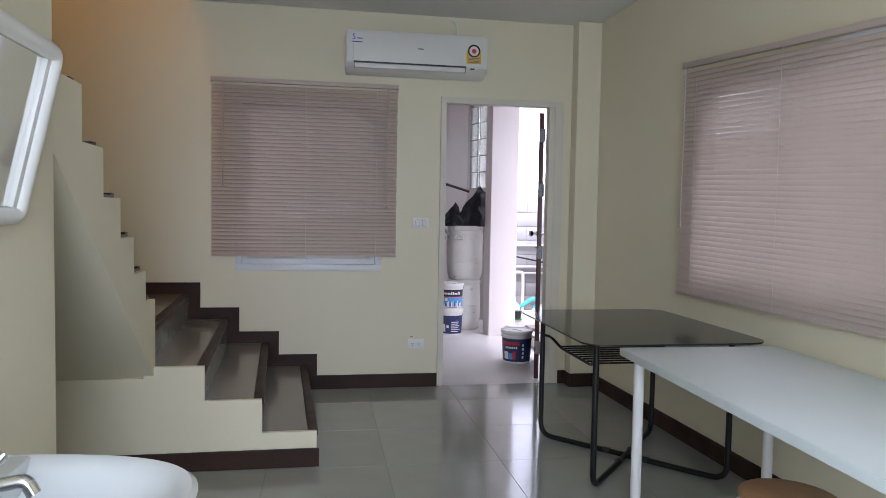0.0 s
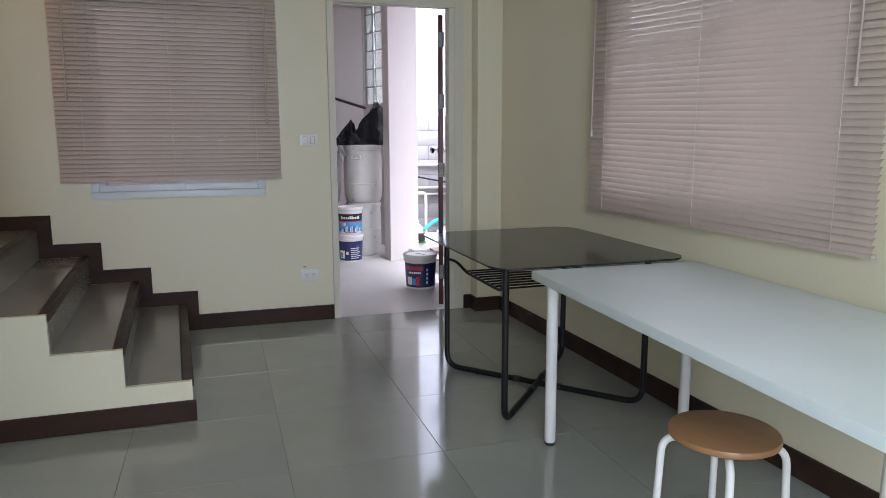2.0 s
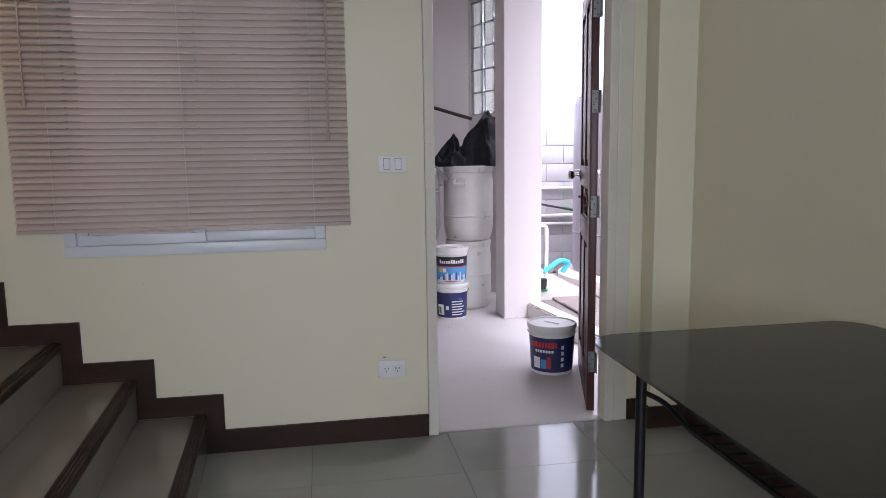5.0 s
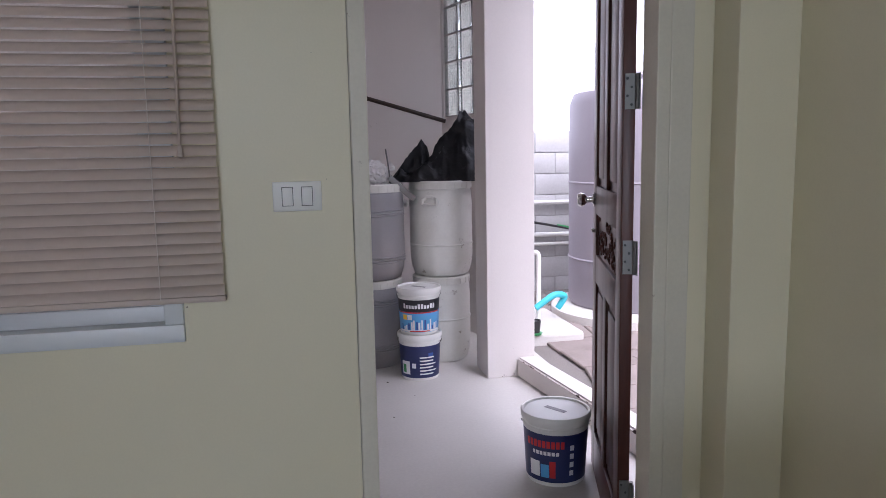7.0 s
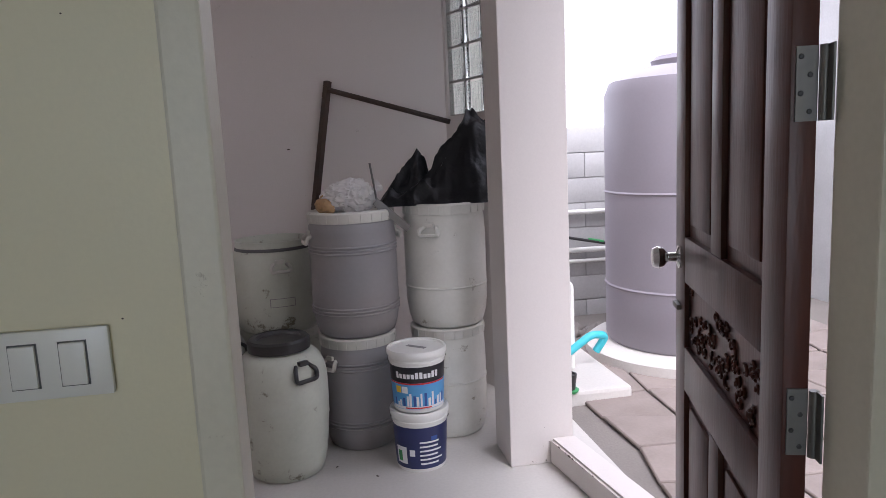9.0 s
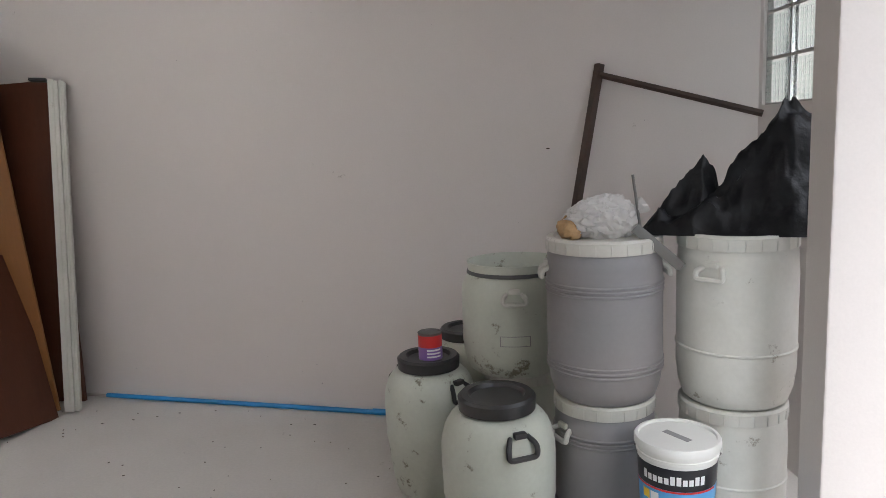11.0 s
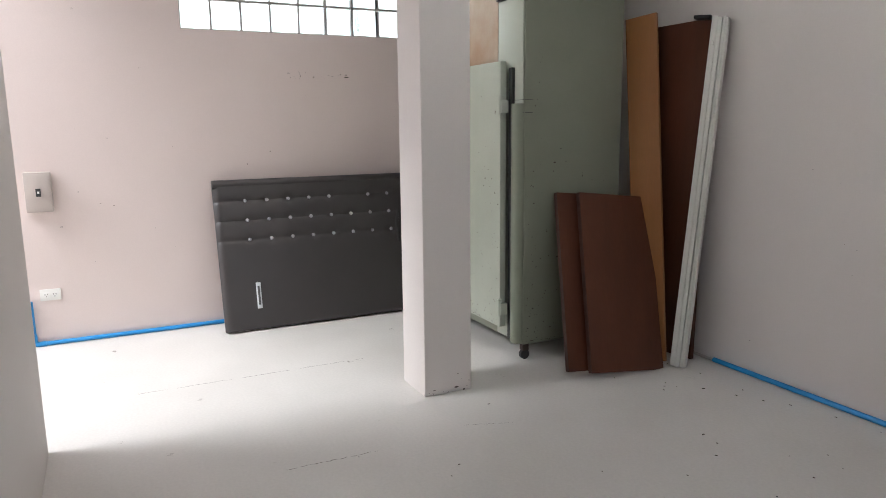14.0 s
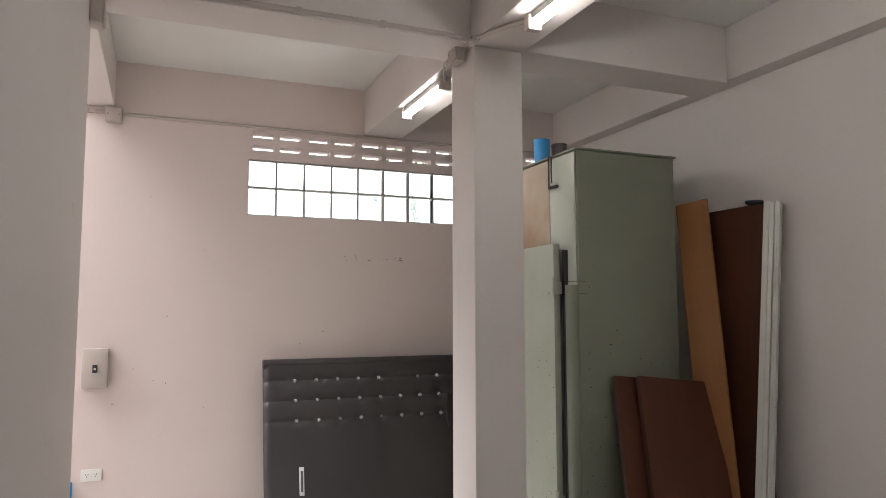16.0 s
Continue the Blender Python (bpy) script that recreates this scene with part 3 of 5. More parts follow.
def blind(name, label, width, z0, z1, m, wands, tilt=-57, skew=0.0):
    """A venetian blind: head rail, slats, bottom rail, ladder cords, wand and pull cord. x along the wall, y out of it.
    skew: by how much the head rail climbs per metre, where it hangs crooked; the slats fan out towards the level bottom rail."""
    b = thing(name, label, "blind", m, "kitchen window blinds")
    lean = -math.degrees(math.atan(skew))
    head = part("head_rail", boxed(-width / 2, width / 2, -0.016, 0.016, -0.030, 0, bevel=0.002), SLAT, b)
    head.matrix_basis = pose(0, 0, z1, 0, lean, 0)
    for x in (-width / 2, width / 2):
        part("rail_end", boxed(x - 0.004, x + 0.004, -0.019, 0.019, -0.036, 0.003, bevel=0.002), SLAT, head)
    part("bottom_rail", boxed(-width / 2, width / 2, -0.011, 0.011, z0, z0 + 0.014, bevel=0.003), SLAT, b)
    pitch = 0.0262
    n = int((z1 - 0.035 - z0 - 0.016) / pitch)
    sm = bmesh.new()
    c, s = math.cos(radians(tilt)), math.sin(radians(tilt))
    rows = []
    for u in (-1, -0.6, -0.2, 0.2, 0.6, 1):
        a, h = 0.0155 * u, 0.0042 * (1 - u * u)
        y, z = a * c - h * s, a * s + h * c
        rows.append([sm.verts.new((x, y, z)) for x in (-width / 2 + 0.003, width / 2 - 0.003)])
    for p, q in zip(rows, rows[1:]):
        sm.faces.new((p[0], p[1], q[1], q[0]))
    slat = mesh_of("slat", sm, SLAT)
    for k in range(n):
        o = new("slat", slat)
        o.parent = b
        z = z0 + 0.028 + k * pitch
        roll = 1.3 * math.sin(k * 2.3) + 1.2 * math.sin(k * 0.61)
        o.matrix_basis = pose(0.0012 * math.sin(k * 1.7), 0, z, 0, lean * (z - z0) / (z1 - z0) + 0.10 * math.sin(k * 0.9), 0) @ pose(0, 0, 0, roll, 0, 0)
    for x in (-width / 2 + 0.15, 0.0, width / 2 - 0.15):
        for y in (-0.0135, 0.0150):
            part("cord", piped([(x, y, z0 + 0.01), (x, y, z1 + skew * x - 0.02)], 0.0009, 5), CORD, b, "thin pale ladder cord")
    for x, long in wands:
        top = z1 + skew * x
        w = part("wand", piped([(x, 0.021, top - 0.03), (x + 0.01, 0.022, top - long)], 0.0035, 8), SLAT, b)
        part("tassel", turned([(0.001, 0.0), (0.008, 0.003), (0.006, 0.03), (0.001, 0.034)], 10, (x + 0.01, 0.022, top - long - 0.03)), SLAT, w)
    return b


# seen from the room y points away from the wall, so the wall's own x runs the other way
blind("window_blind", "closed beige plastic venetian blind over the small window", 1.295, 0.966, 2.205, pose(-1.0115, -0.030, 0, 0, 0, 180), [(0.56, 0.72), (-0.575, 0.86)], -52)
blind("window_blind", "closed beige plastic venetian blind hanging crooked over the wide window", 1.70, 0.852, 2.098, ASKEW @ pose(RIGHT - 0.034, -2.205, 0, 0, 0, 90), [(0.80, 0.90), (-0.76, 0.62)], -63, 0.082)


def glass_block_mesh():
    bm = boxed(-0.094, 0.094, -0.04, 0.04, -0.094, 0.094, bevel=0.008)
    for k in range(7):
        u = -0.075 + 0.025 * k
        box(bm, u - 0.006, u + 0.006, 0.041, 0.0425, -0.08, 0.08)
        box(bm, -0.08, 0.08, -0.0425, -0.041, u - 0.006, u + 0.006)
    return mesh_of("glass_block", bm, GLASSBLOCK)


GBMESH = glass_block_mesh()


def glass_window(name, cols, rows, m):
    g = tagged(new(name), "window of ribbed clear glass blocks in grey mortar", "window", kind="structure")
    g.matrix_world = m
    grid = bmesh.new()
    for k in range(cols + 1):
        t = 0.004 if k in (0, cols) else 0.006
        c = 0.2 * k + (t if k == 0 else -t if k == cols else 0)
        box(grid, c - t, c + t, -0.035, 0.035, 0, 0.2 * rows)
    for j in range(rows + 1):
        t = 0.004 if j in (0, rows) else 0.006
        c = 0.2 * j + (t if j == 0 else -t if j == rows else 0)
        box(grid, 0, 0.2 * cols, -0.034, 0.034, c - t, c + t)
    part("mortar", grid, MORTAR, g, smooth=False)
    for k in range(cols):
        for j in range(rows):
            o = new("glass_block", GBMESH)
            o.parent = g
            o.visible_shadow = False
            o.matrix_basis = pose(0.1 + 0.2 * k, 0, 0.1 + 0.2 * j)


glass_window("window_3", BLOCKN, 2, pose(END - 0.05, BLOCK0, 2.03, 0, 0, 90))
glass_window("window_4", 3, 6, gb_m @ pose(0.03, 0.05, 1.6))
# ---------------------------------------------------------------- kitchen things
def air_conditioner():
    a = thing("air_conditioner", "white wall air conditioner with a yellow energy sticker", "air conditioner", pose(-0.245, 0, 2.265))
    prof = [(-0.001, 0.0), (-0.10, 0.0), (-0.165, 0.035), (-0.19, 0.06), (-0.195, 0.12), (-0.188, 0.25), (-0.17, 0.285), (-0.001, 0.285)]
    b = prism(bmesh.new(), prof, -0.495, 0.495, "x")
    bmesh.ops.bevel(b, geom=b.edges[:], offset=0.006, segments=2, affect="EDGES")
    part("body", b, WHITEPL, a)
    part("vent_slot", boxed(-0.445, 0.345, -0.1955, -0.15, 0.056, 0.066), BLACKPL, a, "dark air slot")
    part("flap", boxed(-0.44, 0.34, -0.1885, -0.14, 0.024, 0.053, bevel=0.004), WHITEPL, a)
    part("flap_gap", boxed(-0.4435, -0.4405, -0.1895, -0.15, 0.024, 0.056), GREYPL, a)
    part("flap_gap", boxed(0.3405, 0.3435, -0.1895, -0.15, 0.024, 0.056), GREYPL, a)
    part("status_light", boxed(0.375, 0.405, -0.1935, -0.18, 0.045, 0.055, bevel=0.001), GREYPL, a)
    part("panel_seam", boxed(-0.452, -0.450, -0.1965, -0.16, 0.056, 0.262), GREYPL, a)
    part("end_cap", boxed(-0.4985, -0.4955, -0.18, -0.005, 0.03, 0.27, bevel=0.001), LEGWHITE, a)
    part("end_cap", boxed(0.4955, 0.4985, -0.18, -0.005, 0.03, 0.27, bevel=0.001), LEGWHITE, a)
    st = part("energy_sticker", boxed(0.345, 0.45, -0.1990, -0.1965, 0.085, 0.178), INKYELLOW, a, "yellow energy label")
    part("sticker_arch", turned([(0.0, 0.0), (0.045, 0.0), (0.045, 0.001), (0.0, 0.001)], 24), LABELBLACK, st).matrix_basis = pose(0.398, -0.1995, 0.175, 90)
    part("sticker_disc", turned([(0.0, 0.0), (0.034, 0.0), (0.034, 0.001), (0.0, 0.001)], 24), INKWHITE, st).matrix_basis = pose(0.398, -0.2008, 0.173, 90)
    part("sticker_dot", turned([(0.0, 0.0), (0.016, 0.0), (0.016, 0.001), (0.0, 0.001)], 24), INKRED, st).matrix_basis = pose(0.398, -0.202, 0.173, 90)
    for k in range(4):
        part("print_line", boxed(0.358, 0.438, -0.1998, -0.1992, 0.092 + 0.01 * k, 0.096 + 0.01 * k), INKBLUE, st)
    wr = part("warranty_sticker", boxed(-0.47, -0.38, -0.1985, -0.1955, 0.18, 0.262), INKWHITE, a, "white warranty sticker")
    words("figure", "5", 0.055, INKBLUE, wr, pose(-0.445, -0.1995, 0.225, 90))
    part("print_line", boxed(-0.425, -0.388, -0.1992, -0.1986, 0.215, 0.222), INKBLUE, wr)
    part("print_line", boxed(-0.46, -0.388, -0.1992, -0.1986, 0.19, 0.197), INKBLUE, wr)
    part("badge", boxed(0.0, 0.04, -0.1965, -0.1945, 0.165, 0.172), STEEL, a)
    part("cable", piped(rounded([(0.31, -0.02, 0.284), (0.31, -0.012, 0.36), (0.30, -0.012, 0.41), (0.25, -0.012, 0.44)], 0.03), 0.006, 8), WHITEPL, a)


def wall_plate(name, label, category, m, rockers):
    """A wide plate with two rockers or two sockets."""
    p = thing(name, label, category, m)
    part("plate", boxed(-0.06, 0.06, -0.009, -0.001, -0.037, 0.037, bevel=0.003), WHITEPL, p)
    for x in (-0.024, 0.024):
        if rockers:
            part("rocker_gap", boxed(x - 0.0140, x + 0.0140, -0.0096, -0.0086, -0.024, 0.024), GREYPL, p)
            part("rocker", boxed(x - 0.0125, x + 0.0125, -0.0135, -0.0088, -0.0225, 0.0225, bevel=0.0015), LEGWHITE, p)
        else:
            s = part("socket", boxed(x - 0.018, x + 0.018, -0.0105, -0.0085, -0.018, 0.018, bevel=0.001), LEGWHITE, p)
            for dx, dz in ((-0.007, 0.004), (0.007, 0.004), (0.0, -0.009)):
                part("hole", boxed(x + dx - 0.002, x + dx + 0.002, -0.0112, -0.0104, dz - 0.0035, dz + 0.0035), BLACKPL, s)


def white_table():
    t = thing("white_table", "long white laminate table on round white legs by the wall", "table", pose(0.755, -3.045, 0, 0, 0, -2.0))
    part("tabletop", boxed(-0.375, 0.375, -0.825, 0.825, 0.676, 0.710, bevel=0.003), TABLEWHITE, t)
    for x in (-0.31, 0.31):
        for y in (-0.76, 0.76):
            leg = part("leg", turned([(0.0, 0.012), (0.019, 0.012), (0.0225, 0.02), (0.0225, 0.667), (0.032, 0.668), (0.032, 0.6755), (0, 0.6755)], 20, (x, y, 0)), LEGWHITE, t)
            part("foot", turned([(0.0, 0.0), (0.02, 0.0), (0.021, 0.006), (0.02, 0.012), (0, 0.012)], 18, (x, y, 0)), BLACKPL, leg, "black plastic foot")


def glass_table():
    t = thing("glass_table", "dining table with a dark glass top on black steel tube legs", "table", pose(0.715, -1.64, 0))
    pts = []
    for cx, cy, a0 in ((0.345, 0.46, 0), (-0.345, 0.46, 90), (-0.345, -0.46, 180), (0.345, -0.46, 270)):
        for k in range(7):
            a = radians(a0 + 15 * k)
            pts.append((cx + 0.105 * math.cos(a), cy + 0.105 * math.sin(a)))
    part("glass_top", prism(bmesh.new(), pts, 0.7125, 0.7205, "z"), SMOKED, t, "dark glass top")
    for sx, sy in ((-1, -1), (-1, 1), (1, 1), (1, -1)):
        x, y = 0.345 * sx, 0.40 * sy
        part("leg", piped(rounded([(x, y, 0.704), (x, y, 0.0145), (0.05 * sx, 0.06 * sy, 0.0145)], 0.08, 7), 0.0145, 12), BLACKSTEEL, t)
        part("pad", turned([(0, 0.7045), (0.02, 0.7045), (0.02, 0.712), (0, 0.712)], 16, (x, y, 0)), BLACKPL, t)
        part("end_cap", turned([(0, -0.004), (0.0165, -0.004), (0.0165, 0.03), (0, 0.03)], 14, (0, 0, 0)), BLACKPL, t).matrix_basis = Matrix.Translation((0.062 * sx, 0.074 * sy, 0.0165)) @ Vector((sx * 0.295, sy * 0.34, 0)).to_track_quat("Z", "Y").to_matrix().to_4x4()
    part("cross_link", piped([(-0.05, 0.06, 0.0145), (0.05, -0.06, 0.0145)], 0.0145, 12), BLACKSTEEL, t)
    part("cross_link", piped([(0.05, 0.06, 0.0145), (-0.05, -0.06, 0.0145)], 0.0142, 12), BLACKSTEEL, t)
    for sx in (-1, 1):
        x = 0.345 * sx
        part("rack_side", piped(rounded([(x, -0.40, 0.60), (x * 0.93, -0.31, 0.60), (x * 0.86, -0.23, 0.555), (x * 0.86, 0.23, 0.555), (x * 0.93, 0.31, 0.60), (x, 0.40, 0.60)], 0.05, 4), 0.0075, 8), BLACKSTEEL, t)
    for k in range(9):
        y = -0.22 + 0.055 * k
        part("rack_rod", piped([(-0.297, y, 0.563), (0.297, y, 0.563)], 0.0045, 8), BLACKSTEEL, t)


def stool(m):
    s = thing("stool", "low round stool with a varnished wooden seat and white steel legs", "stool", m)
    part("seat", turned([(0, 0.428), (0.136, 0.428), (0.144, 0.433), (0.146, 0.441), (0.143, 0.449), (0.134, 0.4525), (0, 0.4525)], 48), SEATWOOD, s, "round varnished wooden seat")
    for k in range(4):
        a = radians(45 + 90 * k)
        c, n = math.cos(a), math.sin(a)
        leg = part("leg", piped(rounded([(0.05 * c, 0.05 * n, 0.418), (0.158 * c, 0.158 * n, 0.418), (0.175 * c, 0.175 * n, 0.012)], 0.055, 6), 0.0105, 12), LEGWHITE, s)
        part("foot", turned([(0, 0), (0.012, 0), (0.0125, 0.014), (0, 0.014)], 12, (0.175 * c, 0.175 * n, 0)), BLACKPL, leg)


def washbasin():
    b = thing("washbasin", "white ceramic washbasin on the wall with a chrome tap", "washbasin", pose(-1.691, -3.925, 0.0))
    bm = bmesh.new()
    rings = []
    segs = 40
    # outer rim, inner lip and bowl: half-round plan against the wall
    for rx, ry, cx, z in ((0.49, 0.235, 0.0, 0.64), (0.56, 0.27, 0.0, 0.74), (0.585, 0.29, 0.0, 0.785), (0.59, 0.293, 0.0, 0.80), (0.58, 0.285, 0.0, 0.808), (0.555, 0.26, 0.02, 0.804),
                          (0.535, 0.24, 0.04, 0.785), (0.48, 0.20, 0.08, 0.72), (0.40, 0.13, 0.13, 0.675), (0.30, 0.05, 0.2, 0.665)):
        ring = []
        for k in range(segs):
            a = -math.pi / 2 + math.pi * k / (segs - 1)
            p = 0.62
            x = cx + (rx - cx) * max(math.cos(a), 0) ** p
            ring.append(bm.verts.new((max(x, 0.001), ry * math.copysign(abs(math.sin(a)) ** p, math.sin(a)), z)))
        rings.append(ring)
    for a, c in zip(rings, rings[1:]):
        for k in range(segs):
            j = (k + 1) % segs
            bm.faces.new((a[k], a[j], c[j], c[k]))
    bm.faces.new(rings[0][::-1])
    bm.faces.new(rings[-1])
    bmesh.ops.recalc_face_normals(bm, faces=bm.faces)
    part("bowl", bm, CERAMIC, b)
    part("tap_deck", boxed(0.001, 0.25, -0.27, 0.27, 0.75, 0.812, bevel=0.012), CERAMIC, b)
    part("trap", piped(rounded([(0.28, 0, 0.66), (0.28, 0, 0.45), (0.002, 0, 0.45)], 0.06), 0.02, 12), CHROME, b, "chrome waste pipe")
    tap = part("tap", turned([(0, 0.811), (0.026, 0.811), (0.026, 0.82), (0.018, 0.824), (0.018, 0.845), (0.022, 0.847), (0.022, 0.860), (0.012, 0.864), (0, 0.864)], 20, (0.19, 0.03, 0)), CHROME, b, "chrome tap")
    part("spout", piped(rounded([(0.19, 0.03, 0.832), (0.26, 0.03, 0.838), (0.33, 0.03, 0.850), (0.342, 0.03, 0.826)], 0.02), 0.0115, 12), CHROME, tap)
    part("lever", piped(rounded([(0.19, 0.04, 0.852), (0.23, 0.06, 0.852), (0.26, 0.08, 0.856), (0.275, 0.09, 0.874)], 0.03), 0.0095, 10), CHROME, tap)


def wall_mirror():
    # hung on the wall by its lower edge and leaning out into the room at the top
    mm = Matrix.Translation((-1.697, -3.43, 1.27)) @ Matrix.Rotation(radians(13), 4, "Y")
    w = thing("wall_mirror", "tilted mirror in a rounded white plastic frame on the wall", "mirror", mm)
    part("frame", piped(rounded([(0.025, 0.1, 0.0), (0.025, 0.30, 0.0), (0.025, 0.30, 0.43), (0.025, -0.30, 0.43), (0.025, -0.30, 0.0), (0.025, 0.1, 0.0)], 0.03, 4)[:-1], 0.022, 12, True), WHITEPL, w)
    part("inner_rim", boxed(0.012, 0.030, 0.255, 0.279, 0.022, 0.408, bevel=0.003), WHITEPL, w)
    part("backing", boxed(0.006, 0.012, -0.28, 0.28, 0.02, 0.41), GREYPL, w)
    part("mirror_glass", boxed(0.0125, 0.017, -0.278, 0.254, 0.022, 0.408), MIRROR, w)
    part("bracket", boxed(-0.045, 0.006, -0.05, 0.05, 0.25, 0.29), STEEL, w)


def panel_door():
    """Panelled timber leaf, swung out into the storage room; x along the leaf from the hinges, y its thickness."""
    hinge, free = Vector((0.761, 0.102, 0)), Vector((0.998, 0.85, 0))
    d = free - hinge
    m = Matrix.Translation((hinge.x, hinge.y, 0.012)) @ Matrix.Rotation(math.atan2(d.y, d.x), 4, "Z")
    o = tagged(new("door_1"), "open red-brown panelled wooden door with carved panel and chrome knob", "door", kind="structure")
    o.matrix_world = m
    W, H, t = 0.785, 2.06, 0.018
    stile = 0.105
    rows = ((0.0, 0.17), (0.79, 0.90), (1.06, 1.17), (H - 0.11, H))
    for x0, x1 in ((0, stile), (W - stile, W)):
        part("stile", boxed(x0, x1, -t, t, 0, H, bevel=0.003), DOORWOOD, o)
    for z0, z1 in rows:
        part("rail", boxed(stile + 0.0005, W - stile - 0.0005, -t, t, z0, z1, bevel=0.003), DOORWOOD, o)
    mid = W / 2
    for z0, z1 in ((0.17, 0.79), (1.17, H - 0.11)):
        part("mullion", boxed(mid - 0.04, mid + 0.04, -t, t, z0 + 0.0005, z1 - 0.0005, bevel=0.003), DOORWOOD, o)
        for a, b in ((stile, mid - 0.04), (mid + 0.04, W - stile)):
            p = boxed(a, b, -0.006, 0.006, z0, z1)
            box(p, a + 0.03, b - 0.03, -0.013, 0.013, z0 + 0.03, z1 - 0.03, bevel=0.007)
            part("panel", p, DOORWOOD, o)
    carved = boxed(stile, W - stile, -0.006, 0.006, 0.90, 1.06)
    rng = random.Random(5)
    for side in (-1, 1):
        for k in range(64):
            cx, cz = stile + 0.03 + 0.525 * rng.random(), 0.918 + 0.124 * rng.random()
            r, a0 = 0.009 + 0.012 * rng.random(), 6.28 * rng.random()
            tube(carved, [(cx + r * (1 - q / 9) * math.cos(a0 + q * 0.7), side * 0.008, cz + r * (1 - q / 9) * math.sin(a0 + q * 0.7)) for q in range(8)], 0.0035, 6)
    part("carved_panel", carved, DOORWOOD, o, "carved wooden scroll panel")
    for side in (-1, 1):
        kn = turned([(0, 0), (0.028, 0), (0.028, 0.006), (0.012, 0.012), (0.011, 0.032), (0.024, 0.042), (0.028, 0.055), (0.022, 0.068), (0, 0.072)], 24)
        part("knob", kn, CHROME, o, "chrome door knob").matrix_basis = Matrix.Translation((W - 0.06, side * t, 1.115)) @ Matrix.Rotation(radians(-90 * side), 4, "X")
    part("latch", boxed(W - 0.075, W - 0.02, t + 0.0005, t + 0.012, 0.985, 0.998, bevel=0.002), STEEL, o)
    for z in (0.195, 0.94, 1.42, 1.84):
        h = bmesh.new()
        lathe(h, [(0, z), (0.007, z), (0.007, z + 0.1), (0, z + 0.1)], 12, (-0.010, -0.022, 0))
        box(h, -0.0045, -0.0005, -0.016, 0.012, z, z + 0.1)
        box(h, -0.034, -0.010, -0.0265, -0.0235, z, z + 0.1)
        hg = part("hinge", h, STEEL, o, "steel butt hinge")
        for q in range(4):
            part("screw", turned([(0, 0), (0.004, 0), (0.003, 0.0015), (0, 0.0018)], 10), BLACKPL, hg).matrix_basis = Matrix.Translation((-0.0045, -0.006 + 0.012 * (q % 2), z + 0.013 + 0.0245 * q)) @ Matrix.Rotation(radians(-90), 4, "Y")


air_conditioner()
wall_plate("light_switch", "white double rocker light switch on the cream wall", "light switch", pose(-0.182, 0, 1.216), True)
wall_plate("power_outlet", "white double power outlet low on the cream wall", "power outlet", pose(-0.205, 0, 0.32), False)
white_table()
glass_table()
stool(pose(0.515, -3.222, 0, 0, 0, 12))
washbasin()
wall_mirror()
panel_door()

